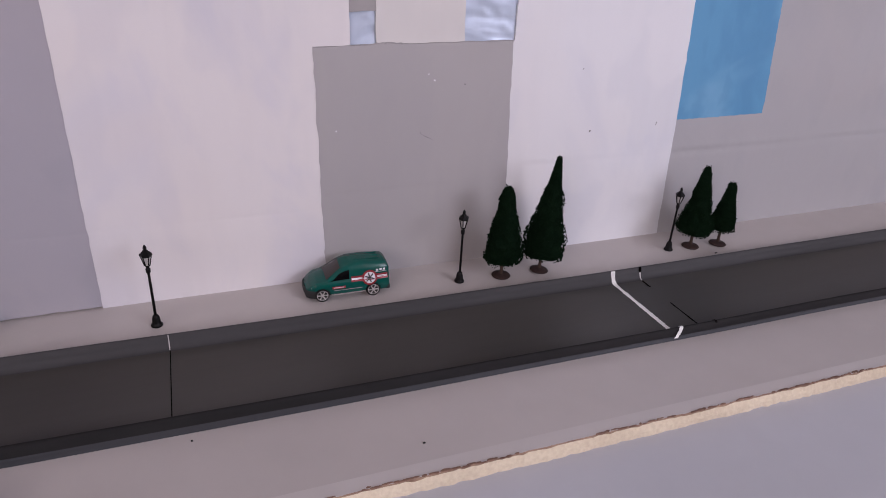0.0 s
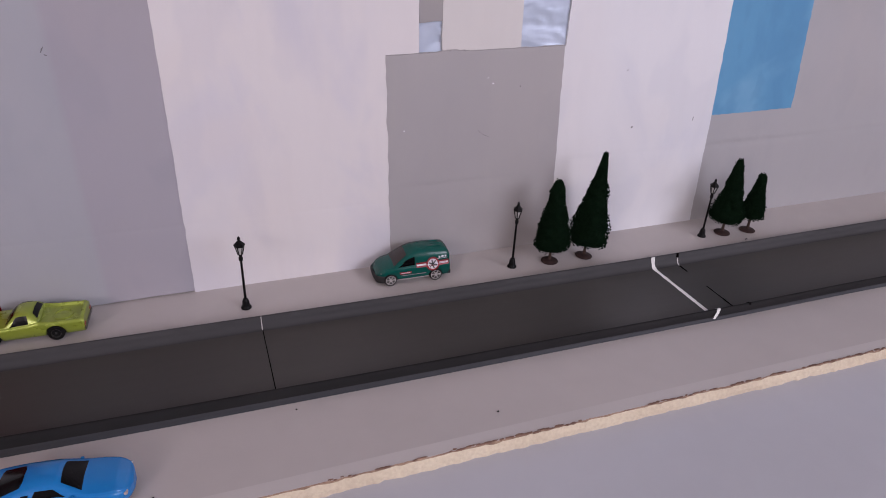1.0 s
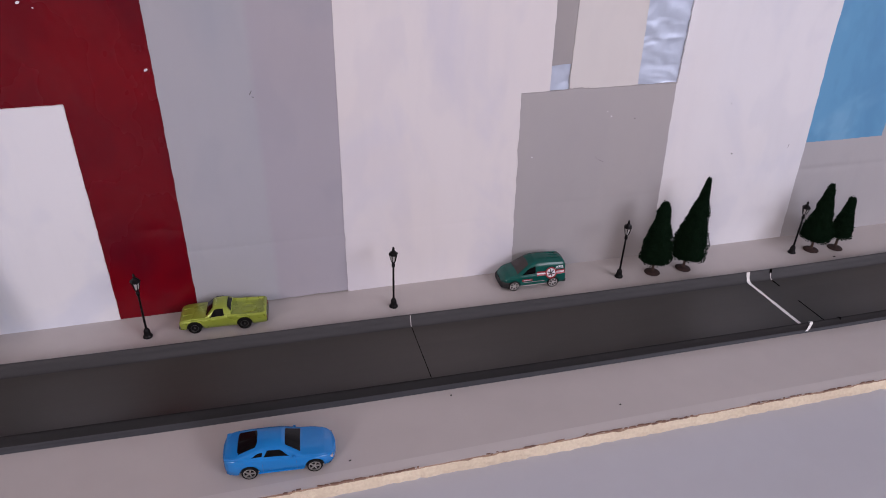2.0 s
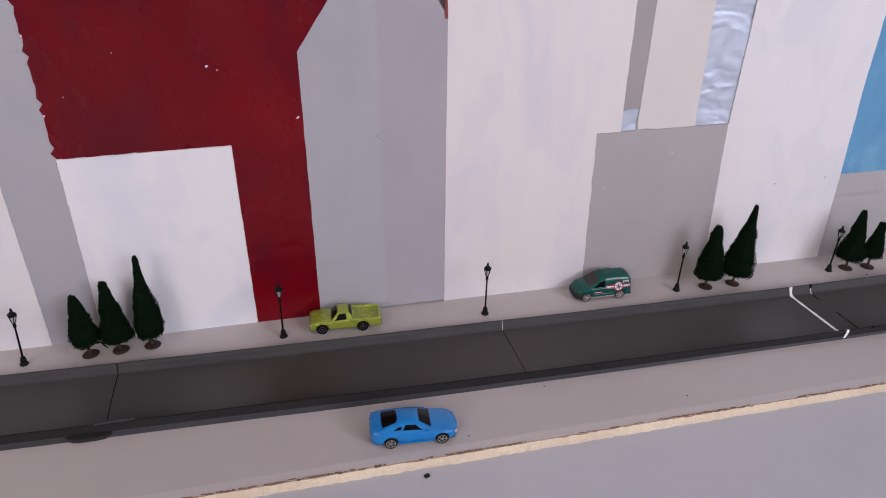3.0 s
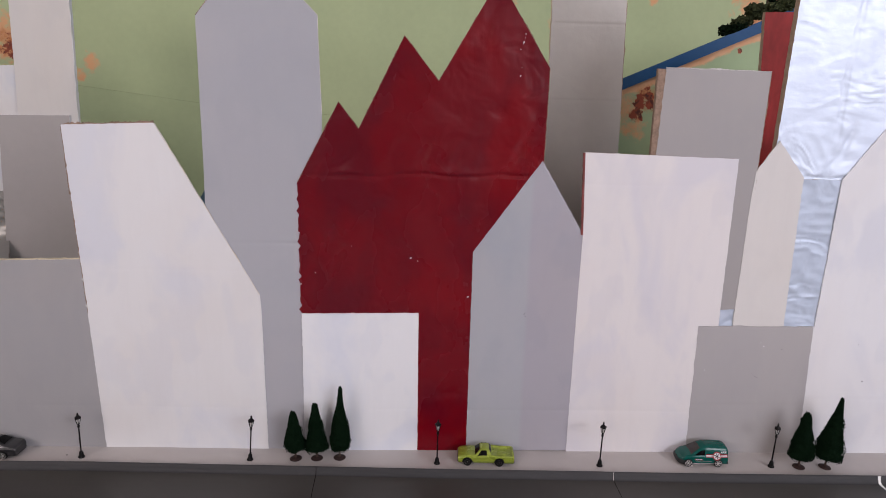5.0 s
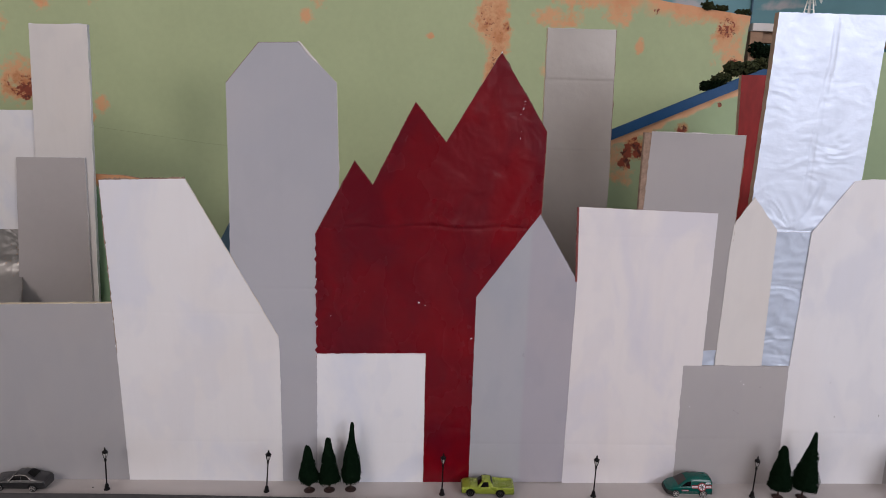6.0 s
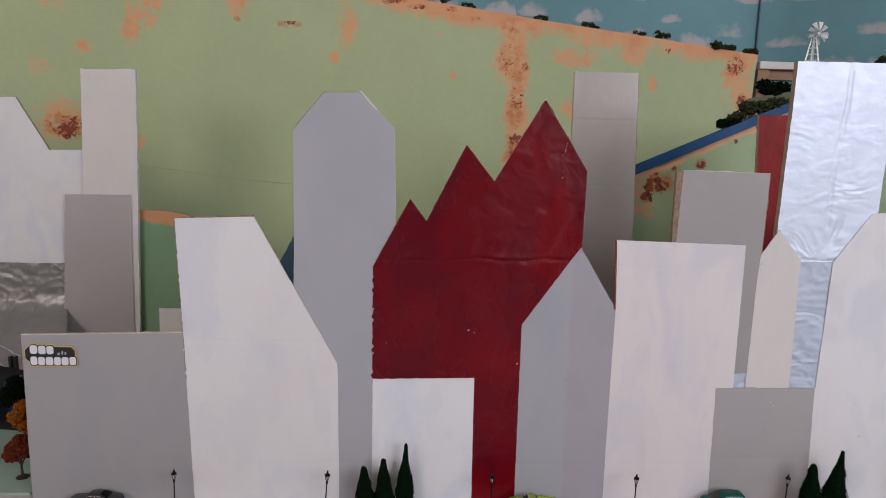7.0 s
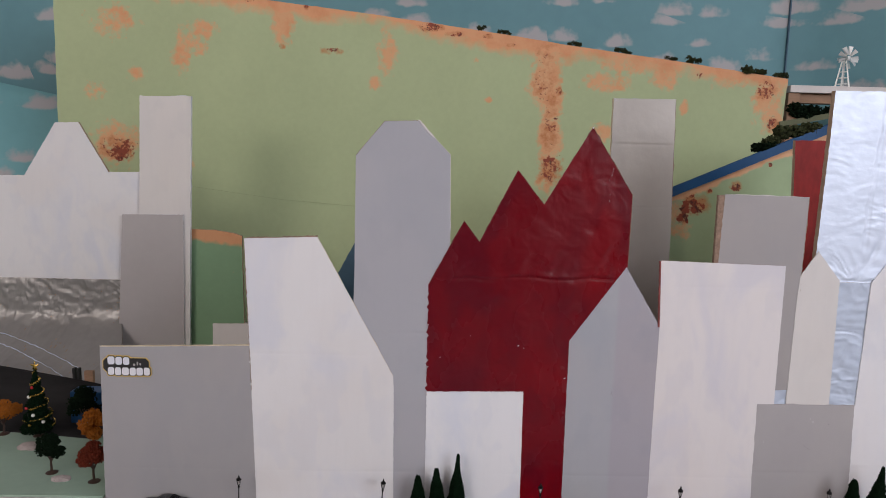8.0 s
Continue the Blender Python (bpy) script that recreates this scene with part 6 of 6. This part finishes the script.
def lime_pickup():
    L, W = 0.0768, 0.0305
    sh = Shell(L, W, 0.0040, [(0, 0.0140), (0.02, 0.0152), (0.28, 0.0154), (0.36, 0.0160), (0.40, 0.0166), (0.45, 0.0158), (0.50, 0.0150), (0.70, 0.0142), (0.93, 0.0134), (0.98, 0.0126), (1, 0.0110)],
               [(0, 0.0140), (0.36, 0.0162), (0.405, 0.0172), (0.445, 0.0212), (0.475, 0.0224), (0.54, 0.0227), (0.605, 0.0219), (0.695, 0.0147), (0.82, 0.0147), (0.93, 0.0140), (0.98, 0.0130), (1, 0.0110)],
               [(0, 0.90), (0.02, 0.96), (0.2, 1.0), (0.8, 1.0), (0.95, 0.97), (1.0, 0.90)], (0.262, 0.832), 0.0073, 0.0052, tumble=0.46, bed=(0.035, 0.41, 0.0024))
    ob, body = die_cast_car("die_cast_pickup", "metallic lime green die-cast coupe utility with an open bed", "toy car", sh, pose(-0.2012, 0.4612, 0, 0, 0, 177), PAINT_LIME, 0.0060, 0.0056, spokes=0, rimmat=DARKRIM)
    panes(ob, sh, [(0.485, 0.655, 0.08, 0.88, 0.008, -0.065)], (0.690, 0.612, 0.96, 0.93), (0.412, 0.450, 0.90, 0.88))
    for u0, u1 in ((0.99, 1.012), (-0.012, 0.008)):
        block("bumper", ob, sh.x(u0), sh.x(u1), -0.0140, 0.0140, 0.0056, 0.0078, DARKRIM, "dull chrome bumper")
    block("grille", ob, sh.x(0.995), sh.x(1.006), -0.0120, 0.0120, 0.0080, 0.0108, BLACK, "dark grille")
    for sgn in (-1, 1):
        block("headlight", ob, sh.x(0.996), sh.x(1.009), sgn * 0.0105 - 0.0018, sgn * 0.0105 + 0.0018, 0.0084, 0.0108, HEADLAMP)
        block("tail_light", ob, sh.x(-0.004), sh.x(0.008), sgn * 0.0115 - 0.0022, sgn * 0.0115 + 0.0022, 0.0085, 0.0105, TAIL_RED)
        block("bonnet_ridge", ob, sh.x(0.71), sh.x(0.97), sgn * 0.0052 - 0.0007, sgn * 0.0052 + 0.0007, 0.0132, 0.0152, PAINT_LIME)
        for u in (0.455, 0.675):
            block("door_seam", ob, sh.x(u), sh.x(u) + 0.0003, sgn * 0.01485 - 0.0003, sgn * 0.01485 + 0.0002, 0.0055, 0.0125, BLACK, bevel=0)
    bm = bmesh.new()
    revolve(bm, [(0.0062, 0.0124), (0.0064, 0.0136), (0.0072, 0.0136), (0.0075, 0.0124)], 28, Matrix.Translation((sh.x(0.21), 0.0, 0)), caps=False)
    revolve(bm, [(0.0062, 0.0129), (0.0020, 0.0132), (0.0005, 0.0133)], 28, Matrix.Translation((sh.x(0.21), 0.0, 0)), caps=False)
    part("spare_wheel_ring", bm, PAINT_LIME, ob)


def teal_van():
    L, W = 0.0672, 0.0300
    sh = Shell(L, W, 0.0040, [(0, 0.0150), (0.02, 0.0165), (0.50, 0.0168), (0.74, 0.0168), (0.88, 0.0150), (0.95, 0.0128), (1, 0.0090)],
               [(0, 0.0235), (0.015, 0.0262), (0.05, 0.0276), (0.30, 0.0290), (0.48, 0.0287), (0.575, 0.0264), (0.755, 0.0176), (0.88, 0.0157), (0.95, 0.0132), (1, 0.0092)],
               [(0, 0.90), (0.02, 0.96), (0.1, 1.0), (0.75, 1.0), (0.90, 0.93), (0.97, 0.78), (1.0, 0.58)], (0.205, 0.82), 0.0064, 0.0050, tumble=0.20, crown=0.0012)
    ob, body = die_cast_car("die_cast_van", "teal green die-cast delivery van with printed red and white emblem", "toy car", sh, pose(0.1016, 0.4620, 0, 0, 0, 179), PAINT_TEAL, 0.0059, 0.0050, spokes=6)
    panes(ob, sh, [(0.49, 0.72, 0.05, 0.70, 0.0, -0.10)], None, None)
    part("windscreen", sh.top_pane(0.758, 0.585, 0.98, 0.95, dirx=1), SCREEN, ob, "grey-brown windscreen")
    part("rear_window", box(bmesh.new(), sh.x(-0.004), sh.x(0.006), -0.0105, 0.0105, 0.0175, 0.0232, 0.0003), GLASS, ob, "dark rear window")
    bm = bmesh.new()
    line = [(sh.x(u) + 0.0006, -(sh.at(u)[0] + 0.0005)) for u in (0.885, 0.91, 0.935, 0.955, 0.97, 0.985, 1.0)]
    line += [(sh.x(1.0) + 0.0012, 0.0)] + [(x, -y) for x, y in line[::-1]]
    g = [[bm.verts.new((x + dx, y, zz)) for zz, dx in ((0.0034, -0.0004), (0.0060, 0.0004), (0.0092, 0.0002), (0.0102, -0.0006))] for x, y in line]
    for a, b in zip(g, g[1:]):
        for k in range(3):
            bm.faces.new((a[k], b[k], b[k + 1], a[k + 1])).smooth = True
    part("front_bumper", bm, BLACK, ob, "matt black front bumper")
    block("rear_bumper", ob, sh.x(-0.008), sh.x(0.05), -0.0142, 0.0142, 0.0045, 0.0080, BLACK, "matt black rear bumper")
    for k in range(3):
        yy = -0.0050 + 0.0050 * k
        block("roof_rib", ob, sh.x(0.10), sh.x(0.42), yy - 0.0005, yy + 0.0005, 0.0290, 0.0300, PAINT_TEAL)
    for sgn in (-1, 1):
        block("side_trim", ob, sh.x(0.30), sh.x(0.72), sgn * 0.0150 - 0.0004, sgn * 0.0150 + 0.0004, 0.0052, 0.0060, CHROME, "pale side stripe", 0)
        block("headlight", ob, sh.x(0.915), sh.x(0.945), sgn * 0.0108 - 0.0016, sgn * 0.0108 + 0.0016, 0.0108, 0.0126, HEADLAMP)

        def decal(nm, bm_, m_, off):
            """Lays a flat print drawn in (x, z) onto the van's flank."""
            for v in bm_.verts:
                u = v.co.x / L + 0.5
                z = v.co.z
                w, belt, roof = sh.at(u)
                if z > belt:
                    yy = sh.side(u, min(1, (z - belt) / (roof - belt)))[0]
                else:
                    yy = np.interp(z, [0.004, 0.0092, 0.0150, belt], [0.975 * w, w, 0.985 * w, 0.93 * w])
                v.co.y = sgn * (float(yy) + off)
            part(nm, bm_, m_, ob, "printed emblem")

        cx, cz = sh.x(0.245), 0.0168

        def ring_bm(r0, r1, n=28, z=cz):
            bm_ = bmesh.new()
            a_ = [bm_.verts.new((cx + r0 * math.cos(2 * math.pi * k / n), 0, z + r0 * math.sin(2 * math.pi * k / n))) for k in range(n)]
            b_ = [bm_.verts.new((cx + r1 * math.cos(2 * math.pi * k / n), 0, z + r1 * math.sin(2 * math.pi * k / n))) for k in range(n)]
            for k in range(n):
                j = (k + 1) % n
                bm_.faces.new((a_[k], a_[j], b_[j], b_[k]))
            return bm_

        def flat_bm(x0, x1, z0, z1, n=10, nz=4):
            bm_ = bmesh.new()
            grid = [[bm_.verts.new((x0 + (x1 - x0) * i / n, 0, z0 + (z1 - z0) * j / nz)) for i in range(n + 1)] for j in range(nz + 1)]
            for j in range(nz):
                for i in range(n):
                    bm_.faces.new((grid[j][i], grid[j][i + 1], grid[j + 1][i + 1], grid[j + 1][i]))
            return bm_

        decal("emblem_band", flat_bm(sh.x(0.02), sh.x(0.47), 0.0150, 0.0190), PRINT_RED, 0.00030)
        decal("emblem_stripe", flat_bm(sh.x(0.03), sh.x(0.465), 0.0164, 0.0176), BRIGHT, 0.00045)
        decal("emblem_disc", ring_bm(0.0003, 0.0057), BRIGHT, 0.00060)
        decal("emblem_ring", ring_bm(0.0046, 0.0061), PRINT_RED, 0.00075)
        for k in range(3):
            a = math.pi * k / 3 + 0.3
            bm_ = bmesh.new()
            ca, sa = math.cos(a), math.sin(a)
            bm_.faces.new([bm_.verts.new((cx + p * ca - q * sa, 0, cz + p * sa + q * ca)) for p, q in ((-0.0040, -0.0005), (0.0040, -0.0005), (0.0040, 0.0005), (-0.0040, 0.0005))])
            decal("emblem_spoke", bm_, BLACK, 0.00078)
        for k, (ua, ub, za, zb_) in enumerate(((0.05, 0.075, 0.0214, 0.0230), (0.09, 0.12, 0.0216, 0.0232), (0.135, 0.16, 0.0213, 0.0228), (0.03, 0.20, 0.0205, 0.0208))):
            decal("print_bar", flat_bm(sh.x(ua), sh.x(ub), za, zb_), BRIGHT, 0.00035)
        decal("print_bar", flat_bm(sh.x(0.54), sh.x(0.70), 0.0106, 0.0127), PRINT_RED, 0.00035)
        decal("print_bar", flat_bm(sh.x(0.56), sh.x(0.68), 0.0114, 0.0120), BRIGHT, 0.00050)
        decal("print_bar", flat_bm(sh.x(0.34), sh.x(0.68), 0.0090, 0.0095), HEADLAMP, 0.00035)


def red_wagon():
    L, W = 0.0800, 0.0310
    sh = Shell(L, W, 0.0040, [(0, 0.0150), (0.02, 0.0165), (0.6, 0.0165), (0.80, 0.0156), (0.93, 0.0140), (1, 0.0105)],
               [(0, 0.0260), (0.02, 0.0285), (0.08, 0.0296), (0.5, 0.0298), (0.60, 0.0290), (0.66, 0.0272), (0.815, 0.0160), (0.93, 0.0146), (0.98, 0.0125), (1, 0.0108)],
               [(0, 0.92), (0.02, 0.97), (0.1, 1.0), (0.8, 1.0), (0.93, 0.95), (1.0, 0.78)], (0.19, 0.862), 0.0066, 0.0050, tumble=0.28, crown=0.001)
    ob, body = die_cast_car("die_cast_wagon", "orange-red die-cast passenger van with black windows", "toy car", sh, pose(-0.6570, 0.2920, 0, 0, 0, -3), PAINT_RED, 0.0056, 0.0050)
    panes(ob, sh, [(0.56, 0.74, 0.10, 0.80, 0.0, -0.08), (0.32, 0.52, 0.12, 0.78), (0.07, 0.29, 0.12, 0.78)], (0.80, 0.68, 0.94, 0.90), None)
    block("front_bumper", ob, sh.x(0.955), sh.x(1.008), -0.0130, 0.0130, 0.0040, 0.0085, BLACK, "dark bumper", 0.001)
    for sgn in (-1, 1):
        block("side_stripe", ob, sh.x(0.05), sh.x(0.70), sgn * 0.0155 - 0.0004, sgn * 0.0155 + 0.0003, 0.0122, 0.0134, BRIGHT, "white printed stripe", 0)
        bm = revolve(bmesh.new(), [(0.0026, -0.0004), (0.0026, 0.0004)], 18, pose(sh.x(0.70), sgn * 0.0155, 0.0128, 90, 0, 0))
        part("round_print", bm, HEADLAMP, ob, "round pale print")


def graphite_sedan():
    L, W = 0.0800, 0.0300
    sh = Shell(L, W, 0.0038, [(0, 0.0140), (0.02, 0.0160), (0.10, 0.0168), (0.5, 0.0161), (0.70, 0.0156), (0.92, 0.0142), (0.98, 0.0122), (1, 0.0100)],
               [(0, 0.0140), (0.02, 0.0163), (0.12, 0.0174), (0.17, 0.0180), (0.31, 0.0243), (0.42, 0.0252), (0.54, 0.0244), (0.68, 0.0162), (0.92, 0.0148), (0.98, 0.0125), (1, 0.0102)],
               PLAN, (0.205, 0.805), 0.0066, 0.0052, tumble=0.40)
    ob, body = die_cast_car("die_cast_sedan", "dark graphite die-cast sedan parked against the grey board", "toy car", sh, pose(-0.8800, 0.4715, 0, 0, 0, 178), PAINT_GREY, 0.0056, 0.0050)
    panes(ob, sh, [(0.42, 0.61, 0.14, 0.80, 0.0, -0.06), (0.25, 0.41, 0.16, 0.78, 0.05, 0.0)], (0.67, 0.55, 0.93, 0.90), (0.20, 0.335, 0.90, 0.88))
    for sgn in (-1, 1):
        # bright line round the side windows and along the waist
        line = [(sh.x(u), sgn * (sh.side(u, q)[0] + 0.0004), sh.side(u, q)[1]) for u, q in ((0.64, 0.08), (0.60, 0.45), (0.555, 0.86), (0.44, 0.90), (0.33, 0.86), (0.27, 0.5), (0.23, 0.12), (0.42, 0.08), (0.64, 0.08))]
        part("window_trim", tube(bmesh.new(), line, [0.00035] * len(line), 5), CHROME, ob, "chrome window line")
        line = [(sh.x(u), sgn * (sh.at(u)[0] * 0.955 + 0.0004), sh.zb + 0.92 * (sh.at(u)[1] - sh.zb)) for u in (0.03, 0.12, 0.3, 0.5, 0.7, 0.9, 0.96)]
        part("waist_trim", tube(bmesh.new(), line, [0.0003] * len(line), 5), CHROME, ob, "thin bright waist line")
        block("headlight", ob, sh.x(0.955), sh.x(0.982), sgn * 0.0098 - 0.0020, sgn * 0.0098 + 0.0020, 0.0090, 0.0112, HEADLAMP)
        block("tail_light", ob, sh.x(0.001), sh.x(0.02), sgn * 0.0105 - 0.0016, sgn * 0.0105 + 0.0016, 0.0098, 0.0135, HEADLAMP)


blue_coupe()
lime_pickup()
teal_van()
red_wagon()
graphite_sedan()
